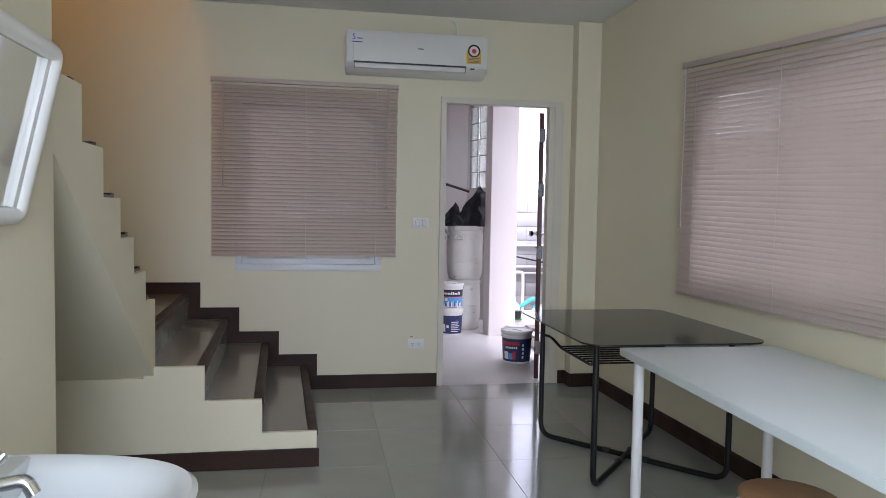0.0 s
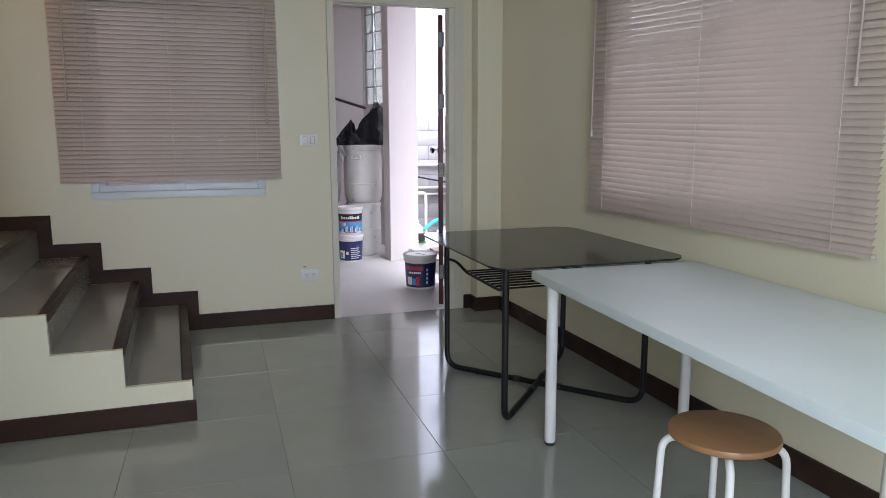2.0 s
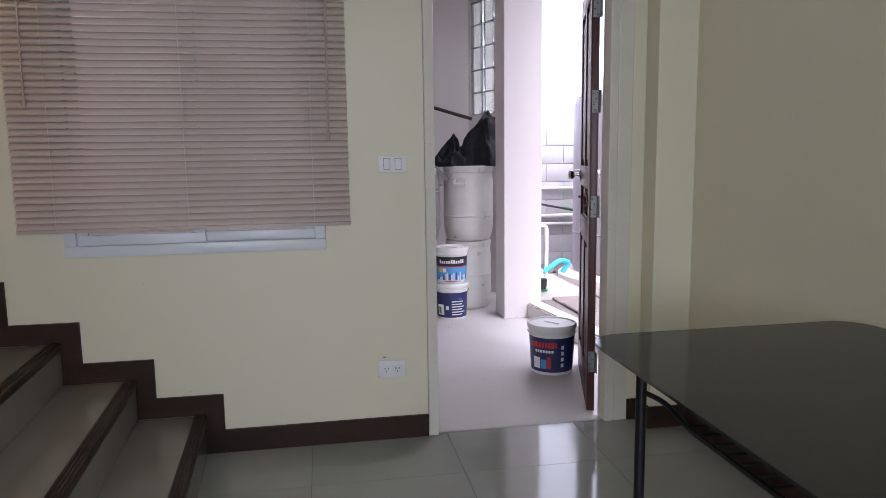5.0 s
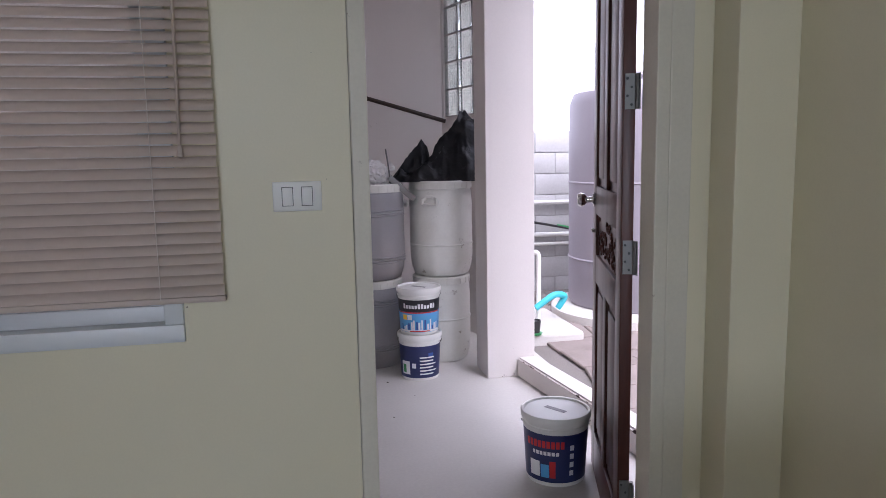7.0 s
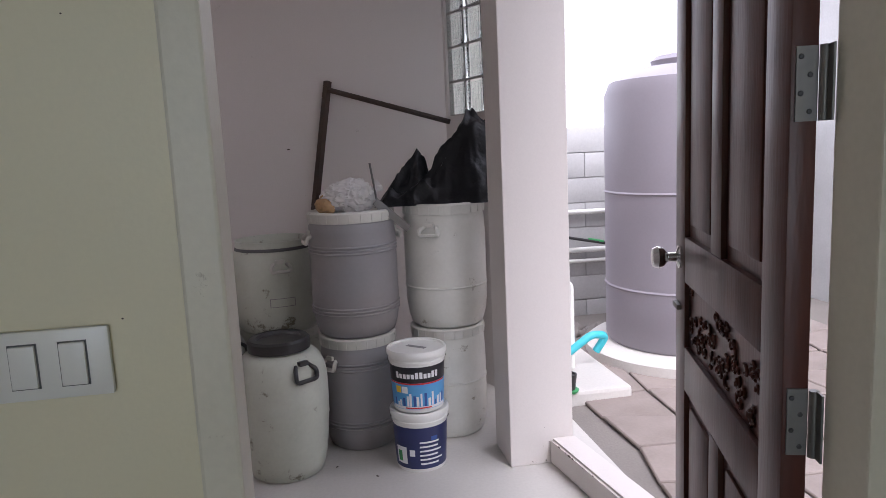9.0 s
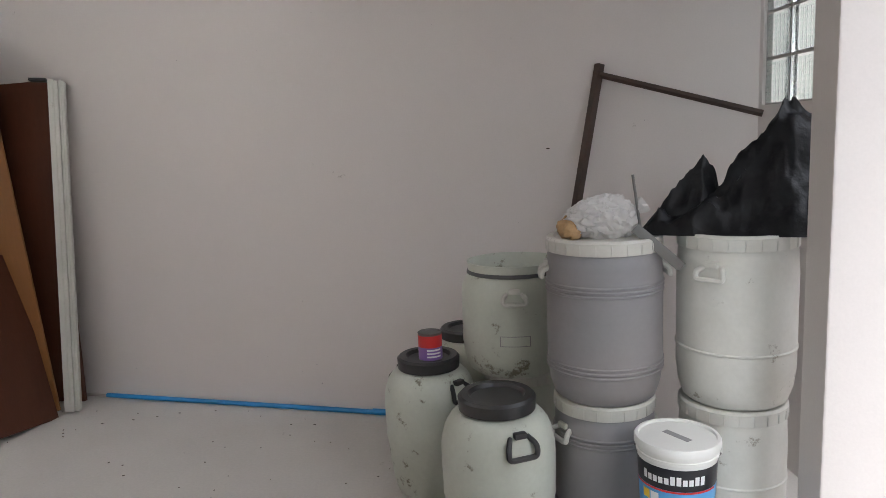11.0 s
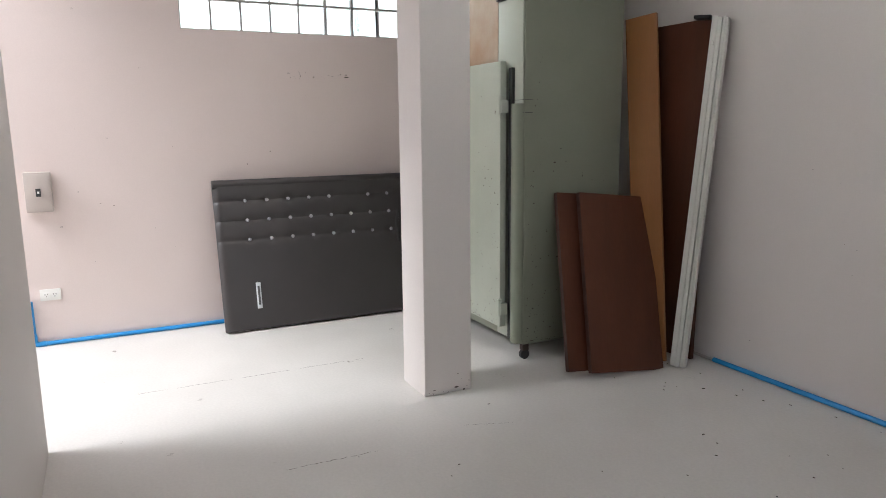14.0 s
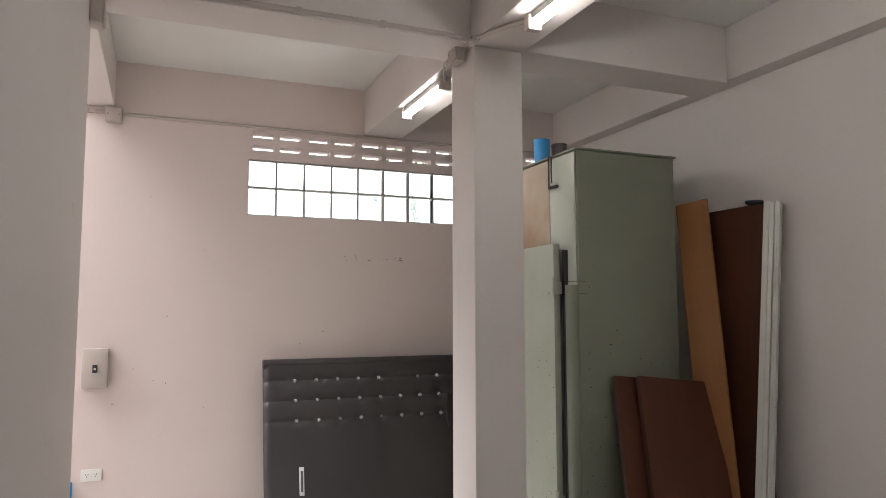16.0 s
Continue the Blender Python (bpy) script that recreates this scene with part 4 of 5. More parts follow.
# ---------------------------------------------------------------- storage things
def drum(name, label, m, body, h=0.555, r=0.185, lid="band", ribs=(), neck=0.93, stamp=False, handles=True, group="plastic drums"):
    """A plastic open-head drum: bulged body, ribs, shoulder, rim band or black screw lid, side grips."""
    d = thing(name, label, "drum", m, group)
    prof = [(0, 0.0), (r * 0.80, 0.0), (r * 0.88, 0.012), (r * 0.955, 0.06), (r, 0.13)]
    zs = [0.13]
    for z in ribs:
        prof += [(r, z - 0.006), (r + 0.004, z - 0.002), (r + 0.004, z + 0.002), (r, z + 0.006)]
    top = h - 0.06
    prof += [(r, top - 0.08), (r * 0.985, top - 0.04), (r * (neck + 0.05), top - 0.005), (r * neck, top + 0.01), (r * neck, h - 0.012)]
    if lid == "black":
        # barrel-shaped, with a rounded shoulder
        prof = [(0, 0.0), (r * 0.74, 0.0), (r * 0.80, 0.010)]
        for k in range(1, 11):
            u = k / 10
            prof.append((r * (1 - 0.17 * (1 - u) ** 2.2), 0.012 + (0.74 * top - 0.012) * u))
            if k == 6:
                prof += [(r * 0.975, 0.46 * top), (r * 0.992, 0.463 * top)]
        for k in range(1, 9):
            a = radians(90 * k / 8)
            prof.append((r * (neck + (1 - neck) * math.cos(a) ** 0.9), top * (0.74 + 0.26 * math.sin(a)) + 0.002))
        prof += [(r * neck, h - 0.012)]
    if lid == "open":
        prof += [(r * neck + 0.004, h), (r * neck - 0.006, h), (r * neck - 0.01, h - 0.01), (r * neck - 0.01, h - 0.18), (0, h - 0.18)]
    else:
        prof[-1] = (r * neck, h - 0.03)
        prof += [(0, h - 0.03)]
    part("body", turned(prof, 48), body, d)
    if lid == "band":
        part("lid", turned([(r * neck + 0.002, h - 0.052), (r * neck + 0.012, h - 0.05), (r * neck + 0.013, h - 0.008), (r * neck + 0.006, h), (r * neck - 0.012, h), (r * neck - 0.02, h - 0.008), (0, h - 0.009)], 48), DRUMWHITE, d, "white clamped lid")
        ring = bmesh.new()
        for k in range(24):
            a = 2 * math.pi * k / 24
            c, s = math.cos(a), math.sin(a)
            rr = r * neck + 0.0135
            tube(ring, [(rr * c, rr * s, h - 0.046), (rr * c, rr * s, h - 0.014)], 0.0022, 5)
        part("lid_ribs", ring, DRUMWHITE, d)["kind"] = "stuff"
    elif lid == "black":
        part("lid", turned([(r * neck + 0.002, h - 0.055), (r * neck + 0.014, h - 0.052), (r * neck + 0.016, h - 0.01), (r * neck + 0.006, h), (r * neck - 0.02, h), (r * neck - 0.03, h - 0.014), (0, h - 0.013)], 48), BLACKPL, d, "black screw lid")
    else:
        part("collar", turned([(r * neck + 0.001, h - 0.05), (r * neck + 0.006, h - 0.048), (r * neck + 0.006, h - 0.042), (r * neck + 0.001, h - 0.033)], 48), GREYPL, d, "dark grimy collar")
    if handles:
        for a in (0, 180):
            g = bmesh.new()
            rr, zt, drop, half = (r * 0.90, 0.93 * top, 0.062, 0.052) if lid == "black" else (r * 0.98, top - 0.045, 0.038, 0.046)
            tube(g, rounded([(rr - 0.012, -half * 0.6, zt), (rr + 0.020, -half, zt - drop * 0.35), (rr + 0.024, -half, zt - drop), (rr + 0.024, half, zt - drop), (rr + 0.020, half, zt - drop * 0.35), (rr - 0.012, half * 0.6, zt)], 0.016, 4), 0.0095 if lid == "black" else 0.0100, 8)
            box(g, rr - 0.014, rr + 0.012, -0.022, 0.022, zt, zt + 0.020, bevel=0.004)
            hd = part("handle", g, BLACKPL if lid == "black" else DRUMWHITE, d)
            hd.matrix_basis = pose(0, 0, 0, 0, 0, a)
    if stamp:
        st = bmesh.new()
        zc = 0.17
        for (a0, a1, z0, z1) in ((-16, 16, zc - 0.022, zc - 0.019), (-16, 16, zc + 0.019, zc + 0.022), (-16, -15, zc - 0.022, zc + 0.022), (15, 16, zc - 0.022, zc + 0.022)):
            patch(st, r, a0, a1, z0, z1)
        part("stamp", st, LIDGREY, d)
    return d


RIBS = (0.115, 0.13, 0.145, 0.40, 0.415, 0.43)
drum("plastic_drum", "greyish plastic drum with a stained white lid", pose(0.235, 2.575, 0, 0, 0, 40), DRUMGREY, ribs=RIBS)
drum("plastic_drum", "greyish plastic drum stacked on another", pose(0.238, 2.57, 0.556, 0, 0, 10), DRUMGREY, h=0.59, r=0.207, ribs=RIBS)
drum("plastic_drum", "dirty white plastic drum with a ribbed white lid", pose(0.685, 2.60, 0, 0, 0, -120), DRUMWHITE, ribs=(0.28,))
drum("plastic_drum", "white plastic drum stacked on another beside the pillar", pose(0.69, 2.60, 0.556, 0, 0, -120), DRUMWHITE, h=0.60, r=0.20, ribs=(0.2,))
drum("plastic_drum", "off-white drum with a black lid and black grips", pose(-0.125, 2.33, 0, 0, 0, -55), DRUMGREEN, h=0.62, r=0.203, lid="black", neck=0.60, ribs=(0.3,))
drum("plastic_drum", "off-white drum with a black lid holding a paint tin", pose(-0.51, 2.79, 0, 0, 0, 150), DRUMGREEN, h=0.60, r=0.197, lid="black", neck=0.60, ribs=(0.3,))
drum("plastic_drum", "off-white drum with a black lid against the wall", pose(-0.45, 3.26, 0, 0, 0, 60), DRUMGREEN, h=0.60, r=0.19, lid="black", neck=0.60, ribs=(0.3,))
drum("plastic_drum", "off-white drum under a grimy open one", pose(-0.13, 2.96, 0, 0, 0, 60), DRUMGREEN, h=0.52, r=0.19, lid="band", neck=0.82)
drum("plastic_drum", "grimy open white drum stacked by the wall", pose(-0.155, 2.93, 0.521, 0, 0, -80), DRUMGREEN, h=0.47, r=0.225, lid="open", neck=0.86, stamp=True)


def paint_bucket(m, label, style, h=0.275, r=0.127):
    b = thing("paint_bucket", label, "bucket", m, "paint buckets")
    part("body", turned([(0, 0), (r * 0.86, 0), (r * 0.875, 0.006), (r * 0.965, h * 0.78), (r * 0.97, h * 0.80), (r * 1.0, h * 0.81), (r * 1.0, h * 0.84), (r * 0.975, h * 0.85), (r * 0.985, h - 0.02), (0, h - 0.02)], 48), WHITEPL, b)
    part("lid", turned([(r * 0.99, h - 0.028), (r * 1.045, h - 0.026), (r * 1.05, h - 0.006), (r * 1.02, h), (r * 0.95, h), (r * 0.93, h - 0.008), (0, h - 0.007)], 48), WHITEPL, b, "white plastic lid")
    part("bail", piped([(r * 1.03 * math.cos(a), r * 1.03 * math.sin(a), h * 0.82 - 0.085 * math.sin(a - 0.05)) for a in [0.05 + k * math.pi / 16 for k in range(17)]], 0.0025, 6), STEEL, b, "thin wire handle")
    lo, hi = h * 0.06, h * 0.76

    def lab(name, a0, a1, z0, z1, material, lift=0.0):
        # the wall of the bucket widens upwards, so each label follows it
        bm = bmesh.new()
        patch(bm, 1.0, a0, a1, z0, z1, 0.0, 24)
        for v in bm.verts:
            k = r * (0.875 + 0.09 * v.co.z / (h * 0.78)) + 0.0012 + lift
            v.co.x, v.co.y = v.co.x * k, v.co.y * k
        return part(name, bm, material, b)

    def mark(mid, span, z0, z1, count, material, tall=()):
        # a printed trade mark, drawn as a row of plain blocks
        bm = bmesh.new()
        step = span / count
        for q in range(count):
            a = mid - span / 2 + step * q
            patch(bm, 1.0, a, a + step * 0.74, z0, z1 if not tall or q in tall else z0 + (z1 - z0) * 0.72, 0.0, 3)
        for v in bm.verts:
            k = r * (0.875 + 0.09 * v.co.z / (h * 0.78)) + 0.002
            v.co.x, v.co.y = v.co.x * k, v.co.y * k
        return part("mark", bm, material, b)

    if style == "city":
        lab("label_black", -180, 180, h * 0.50, hi, LABELBLACK)
        lab("label_picture", -180, 180, lo, h * 0.50, LABELBLUE)
        lab("label_band", -165, -20, h * 0.475, h * 0.50, INKRED, 0.0006)
        rng = random.Random(3)
        for k in range(16):
            a = -150 + 8 * k + 3 * rng.random()
            lab("print_tower", a, a + 4 + 2 * rng.random(), lo + 0.015, lo + 0.03 + 0.05 * rng.random(), INKWHITE if k % 3 else INKBLUE, 0.0007)
        lab("print_strip", -160, -20, lo + 0.002, lo + 0.014, INKWHITE, 0.0006)
        lab("print_strip", -120, -60, lo + 0.004, lo + 0.010, INKRED, 0.001)
        lab("print_block", -142, -128, h * 0.33, h * 0.44, INKYELLOW, 0.0007)
        lab("print_block", -126, -112, h * 0.33, h * 0.44, INKWHITE, 0.0007)
        mark(-90, 96, h * 0.575, h * 0.68, 11, INKWHITE, (0, 5, 6, 9, 10))
    elif style == "navy":
        lab("label_navy", -180, 180, lo, hi, LABELNAVY)
        rng = random.Random(8)
        for k in range(6):
            lab("print_line", -85, -85 + 40 + 15 * rng.random(), lo + 0.02 + 0.02 * k, lo + 0.028 + 0.02 * k, INKWHITE, 0.0007)
        lab("print_picture", -145, -115, lo + 0.02, lo + 0.10, INKWHITE, 0.0007)
        lab("print_picture", -140, -128, lo + 0.03, lo + 0.08, INKGREEN, 0.0011)
        lab("print_square", -108, -96, lo + 0.06, lo + 0.09, INKWHITE, 0.0007)
        lab("print_square", -60, -45, lo + 0.13, lo + 0.15, INKBLUE, 0.0007)
    else:
        lab("label_navy", -180, 180, lo, hi, LABELNAVY)
        mark(-108, 75, h * 0.565, h * 0.67, 9, INKRED)
        mark(-106, 52, h * 0.46, h * 0.515, 7, INKWHITE)
        lab("print_picture", -140, -118, lo + 0.02, lo + 0.085, INKWHITE, 0.0007)
        lab("print_picture", -116, -100, lo + 0.02, lo + 0.075, LABELBLUE, 0.0007)
        lab("print_picture", -99, -88, lo + 0.02, lo + 0.09, INKRED, 0.0007)
        for k in range(4):
            lab("print_icon", -62, -54, lo + 0.03 + 0.035 * k, lo + 0.052 + 0.035 * k, INKWHITE, 0.0007)
    top = bmesh.new()
    box(top, -0.05, 0.05, -0.012, 0.012, h - 0.0068, h - 0.006)
    part("lid_print", top, LIDGREY, b).matrix_basis = pose(0, 0, 0, 0, 0, -35)
    return b


paint_bucket(pose(0.475, 2.235, 0, 0, 0, -15), "white paint bucket with a navy printed label on the floor", "navy")
paint_bucket(pose(0.475, 2.232, 0.2755, 0, 0, -8), "white paint bucket with black and blue label, stacked", "city")
paint_bucket(pose(0.80, 0.80, 0, 0, 0, -22), "white paint bucket, navy label with red lettering, beside door", "red", 0.285, 0.135)


def paint_tin(m):
    t = thing("paint_tin", "small dented paint tin with a red and purple label", "paint tin", m)
    part("body", turned([(0, 0), (0.048, 0), (0.05, 0.004), (0.05, 0.116), (0.052, 0.12), (0.049, 0.122), (0.046, 0.115), (0, 0.114)], 32), STEEL, t)
    part("label_red", patch(bmesh.new(), 0.05, -180, 180, 0.062, 0.112, 0.0008, 32), INKRED, t)
    part("label_purple", patch(bmesh.new(), 0.05, -180, 180, 0.008, 0.062, 0.0008, 32), INKPURPLE, t)
    for k in range(3):
        part("print_line", patch(bmesh.new(), 0.05, -110, -40, 0.02 + 0.014 * k, 0.027 + 0.014 * k, 0.0016, 6), INKWHITE, t)


paint_tin(pose(-0.49, 2.76, 0.588, 0, 0, 20))


def iron_frame():
    f = thing("iron_frame", "dark rusty iron bar frame leaning against the wall", "metal frame", pose(0.1, 3.3, 0))
    part("upright", piped([(-0.22, 0.02, 0.0), (0.09, 0.20, 1.83)], 0.024, 4), RUSTIRON, f)
    part("crossbar", piped([(0.09, 0.19, 1.78), (0.78, 0.02, 1.56)], 0.015, 4), RUSTIRON, f)


def folded_sheet(tents, x0, x1, y0, y1, base, seed):
    """A sheet standing in sharp folds: each tent is (x, y, height, slope left, right, across)."""
    bm, nx, ny, g = bmesh.new(), 84, 48, {}
    for i in range(nx + 1):
        for j in range(ny + 1):
            x, y = x0 + (x1 - x0) * i / nx, y0 + (y1 - y0) * j / ny
            z = base * min(1.0, 9 * min(x - x0, x1 - x, y - y0, y1 - y))
            for px, py, h, sl, sr, sy in tents:
                z = max(z, h - sl * max(px - x, 0) - sr * max(x - px, 0) - sy * abs(y - py - 0.25 * (x - px)))
            ridge = 1 - abs(noise.noise(Vector((x * 9 + seed, y * 9, z * 4)))) * 2
            fine = 1 - abs(noise.noise(Vector((x * 24 + seed, y * 24, z * 14)))) * 2
            side = 0.03 * noise.noise(Vector((x * 6, seed, z * 11)))
            edge = min(1.0, 14 * min(x - x0, x1 - x, y - y0, y1 - y))
            z = max(z + edge * (0.038 * ridge + 0.014 * fine - 0.02), 0.002)
            g[i, j] = bm.verts.new((x + 0.3 * side, y + side, z))
    for i in range(nx):
        for j in range(ny):
            bm.faces.new((g[i, j], g[i + 1, j], g[i + 1, j + 1], g[i, j + 1]))
    return bm


def sheet_pile(m):
    """A heap of black plastic sheeting: crumpled folds over the drum."""
    t = thing("plastic_sheeting", "crumpled black plastic sheeting heaped on a drum", "plastic sheet", m)
    part("sheet", folded_sheet([(0.15, 0.0, 0.46, 1.25, 0.8, 2.4), (0.0, -0.08, 0.20, 0.7, 0.7, 2.0)], -0.34, 0.30, -0.19, 0.19, 0.10, 2.0), BAGBLACK, t)
    part("fold", folded_sheet([(-0.13, -0.03, 0.28, 1.5, 2.0, 2.6)], -0.30, 0.02, -0.17, 0.12, 0.05, 7.0), BAGBLACK, t)


def plastic_bag(m):
    """A limp knotted bag: a flattened lump with sharp creases and a twisted neck, over some tan stuffing."""
    t = thing("plastic_bag", "crumpled cloudy plastic bag with tan stuffing on a drum", "plastic bag", m)
    bm = bmesh.new()
    bmesh.ops.create_icosphere(bm, subdivisions=5, radius=1.0)
    for v in bm.verts:
        p = v.co.copy()
        d = Vector((p.x * 0.125, p.y * 0.085, max(p.z, -0.7) * 0.085 * (1 + 0.25 * p.x)))
        crease = abs(noise.noise(p * 2.6 + Vector((3, 1, 5)))) * 0.05 + abs(noise.noise(p * 6.5)) * 0.028 + abs(noise.noise(p * 14)) * 0.010
        v.co = d * (1 - 6.0 * (crease - 0.02))
    low = min(v.co.z for v in bm.verts)
    for v in bm.verts:
        v.co.z = max(v.co.z - low - 0.012, 0)
    part("bag", bm, BAGCLEAR, t)
    neck = bmesh.new()
    lathe(neck, [(0.012, 0.0), (0.016, 0.02), (0.009, 0.045), (0.022, 0.075), (0.028, 0.09), (0.020, 0.086), (0, 0.05)], 18)
    for v in neck.verts:
        v.co.x += 0.012 * noise.noise(v.co * 60)
        v.co.y += 0.012 * noise.noise(v.co * 60 + Vector((9, 0, 0)))
    part("neck", neck, BAGCLEAR, t).matrix_basis = pose(0.085, -0.02, 0.065, 0, 55, 10)
    b2 = bmesh.new()
    bmesh.ops.create_icosphere(b2, subdivisions=4, radius=1.0)
    for v in b2.verts:
        v.co = Vector((v.co.x * 0.045 - 0.10, v.co.y * 0.05 - 0.02, v.co.z * 0.04 + 0.038))
    b2.normal_update()
    crumple(b2, 0.02, 18, 5.0)
    for v in b2.verts:
        v.co.z = max(v.co.z, 0)
    part("stuffing", b2, TANBAG, t, "tan stuffing")


iron_frame()
sheet_pile(pose(0.71, 2.64, 1.149, 0, 0, -8))
plastic_bag(pose(0.225, 2.56, 1.138, 0, 0, 5))
rod = part("metal_strip", boxed(-0.018, 0.018, -0.003, 0.003, 0, 0.21, bevel=0.001), STEEL)
rod.matrix_world = pose(0.50, 2.47, 1.045, 0, -48, 10)
tagged(rod, "bare flat metal strip resting on the drums", "metal strip")
rod = part("metal_rod", piped([(0, 0, 0), (-0.03, 0, 0.22)], 0.005, 8), STEEL)
rod.matrix_world = pose(0.37, 2.55, 1.138, 0, 0, 0)
tagged(rod, "thin grey metal rod standing on the drum lid", "metal rod")


def tall_cabinet():
    """Sage-green steel cabinet on castors, its narrow door front turned to the house."""
    c = thing("steel_cabinet", "tall worn sage-green steel cabinet on castors with rust spots", "cabinet", pose(-3.38, 2.525, 0))
    X0, D, Z0, Z1 = -1.10, 0.68, 0.10, 2.275
    part("body", boxed(X0, 0, 0.0, D, Z0, Z1 - 0.012, bevel=0.008), CABGREEN, c)
    part("top", boxed(X0 - 0.012, 0.012, -0.016, D + 0.01, Z1 - 0.0115, Z1, bevel=0.003), CABGREEN, c)
    d1 = part("upper_door", boxed(X0 + 0.02, -0.285, -0.010, -0.001, 1.70, Z1 - 0.02, bevel=0.003), CABRUST, c, "rust-stained pale upper door")
    part("front_strip", boxed(-0.28, -0.012, -0.009, -0.001, Z0 + 0.01, Z1 - 0.02, bevel=0.003), CABPALE, c, "pale green door strip")
    part("round_post", piped([(-0.045, -0.012, Z0 + 0.01), (-0.045, -0.012, 1.50)], 0.042, 20), CABGREEN, c)
    part("gap", boxed(-0.125, -0.095, -0.03, -0.0095, Z0 + 0.02, 1.70), BLACKPL, c, "dark door gap")
    d2 = part("lower_door", boxed(X0 + 0.02, -0.126, -0.085, -0.045, 0.19, 1.735, bevel=0.004), CABPALE, c, "pale green chipped door leaf")
    for z in (0.27, 1.45):
        h = boxed(-0.1255, -0.095, -0.094, -0.05, z, z + 0.07, bevel=0.004)
        lathe(h, [(0, z - 0.01), (0.013, z - 0.01), (0.013, z + 0.095), (0, z + 0.095)], 12, (-0.112, -0.095, 0))
        part("hinge", h, CABPALE, d2)
    hd = bmesh.new()
    tube(hd, rounded([(-0.23, -0.012, 2.08), (-0.23, -0.045, 2.08), (-0.23, -0.045, 2.26), (-0.20, -0.045, 2.26), (-0.20, -0.045, 2.10)], 0.012, 3), 0.005, 8)
    box(hd, -0.27, -0.18, -0.03, -0.0095, 2.075, 2.09, bevel=0.003)
    part("handle", hd, BLACKSTEEL, c, "black pull handle")
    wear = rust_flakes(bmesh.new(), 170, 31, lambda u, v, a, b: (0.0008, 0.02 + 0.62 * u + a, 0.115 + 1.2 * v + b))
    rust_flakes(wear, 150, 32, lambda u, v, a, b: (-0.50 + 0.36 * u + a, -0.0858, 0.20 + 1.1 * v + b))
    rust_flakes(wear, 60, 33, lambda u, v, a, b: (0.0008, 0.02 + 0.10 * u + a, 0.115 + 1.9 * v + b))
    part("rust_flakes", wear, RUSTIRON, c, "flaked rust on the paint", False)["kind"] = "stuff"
    mark = bmesh.new()
    for z in (1.45, 1.52):
        box(mark, -0.30, 0.0, -0.0105, -0.0092, z - 0.0015, z + 0.0015)
        box(mark, 0.0002, 0.0010, 0.0, 0.05, z - 0.0015, z + 0.0015)
    part("scored_line", mark, BLACKPL, c)
    for x in (X0 + 0.05, -0.04):
        for y in (0.036, D - 0.04):
            cs = bmesh.new()
            tube(cs, [(x - 0.012, y, 0.030), (x + 0.012, y, 0.030)], 0.030, 20)
            wheel = part("castor", cs, BLACKPL, c, "black rubber castor")
            part("fork", boxed(x - 0.02, x + 0.02, y - 0.02, y + 0.02, 0.055, 0.099, bevel=0.003), RUSTIRON, wheel)


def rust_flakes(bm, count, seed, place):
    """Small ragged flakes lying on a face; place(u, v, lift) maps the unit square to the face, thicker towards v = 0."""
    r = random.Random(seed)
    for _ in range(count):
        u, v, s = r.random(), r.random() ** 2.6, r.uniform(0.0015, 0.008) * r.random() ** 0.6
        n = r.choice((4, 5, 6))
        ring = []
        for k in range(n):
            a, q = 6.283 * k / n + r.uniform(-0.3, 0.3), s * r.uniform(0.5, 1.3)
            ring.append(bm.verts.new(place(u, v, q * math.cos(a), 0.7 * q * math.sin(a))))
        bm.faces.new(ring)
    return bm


def board(name, label, category, w, h, t, material, m, edge=None, group=""):
    """A board standing on its lower edge: x across, y thickness, z up."""
    o = thing(name, label, category, m, group)
    part("face", boxed(-w / 2, w / 2, 0, t, 0, h, bevel=0.003), material, o)
    if edge:
        part("edge_band", boxed(-w / 2 - 0.002, -w / 2 - 0.0003, 0.001, t - 0.001, 0.002, h - 0.002), edge, o)
    return o


tall_cabinet()
def leaning(foot, head, width, thick, side):
    """A pose for a board whose lower middle is at foot and upper middle at head, with its width along side."""
    z = (Vector(head) - Vector(foot)).normalized()
    x = Vector(side)
    x = (x - z * x.dot(z)).normalized()
    y = z.cross(x)
    m = Matrix((x, y, z)).transposed().to_4x4()
    m.translation = foot
    return m, (Vector(head) - Vector(foot)).length


# the two brown boards lean back on the cabinet, the planks on the far wall
m, ln = leaning((-2.995, 2.845, 0.020), (-3.290, 2.950, 0.978), 0.52, 0.03, (0, 1, 0))
board("brown_board", "dark-edged brown laminate board leaning on the cabinet", "board", 0.52, ln, 0.03, PANELBROWN, m, PANELDARK, "leaning brown boards")
m, ln = leaning((-2.915, 2.930, 0.020), (-3.220, 3.045, 0.978), 0.50, 0.03, (0, 1, 0))
board("brown_board", "brown laminate board leaning on a second one", "board", 0.50, ln, 0.032, PANELBROWN, m, PANELDARK, "leaning brown boards")
m, ln = leaning((-3.045, 3.20, 0.004), (-3.335, 3.285, 2.0), 0.27, 0.025, (1, 0.35, 0))
board("orange_plank", "orange-brown veneered plank leaning in the corner", "plank", 0.195, ln, 0.022, PLANK, m, PANELBROWN)
m, ln = leaning((-3.12, 3.385, 0.004), (-3.165, 3.455, 1.95), 0.5, 0.03, (1, 0.1, 0))
board("brown_door_leaf", "dark brown flush door leaf leaning on the wall", "door leaf", 0.38, ln, 0.03, PANELBROWN, m, PANELDARK)
m, ln = leaning((-2.875, 3.27, 0.004), (-2.88, 3.46, 1.95), 0.16, 0.05, (1, 0.55, 0))
o = thing("white_moulding", "bundle of off-white fluted door mouldings leaning on the wall", "moulding", m)
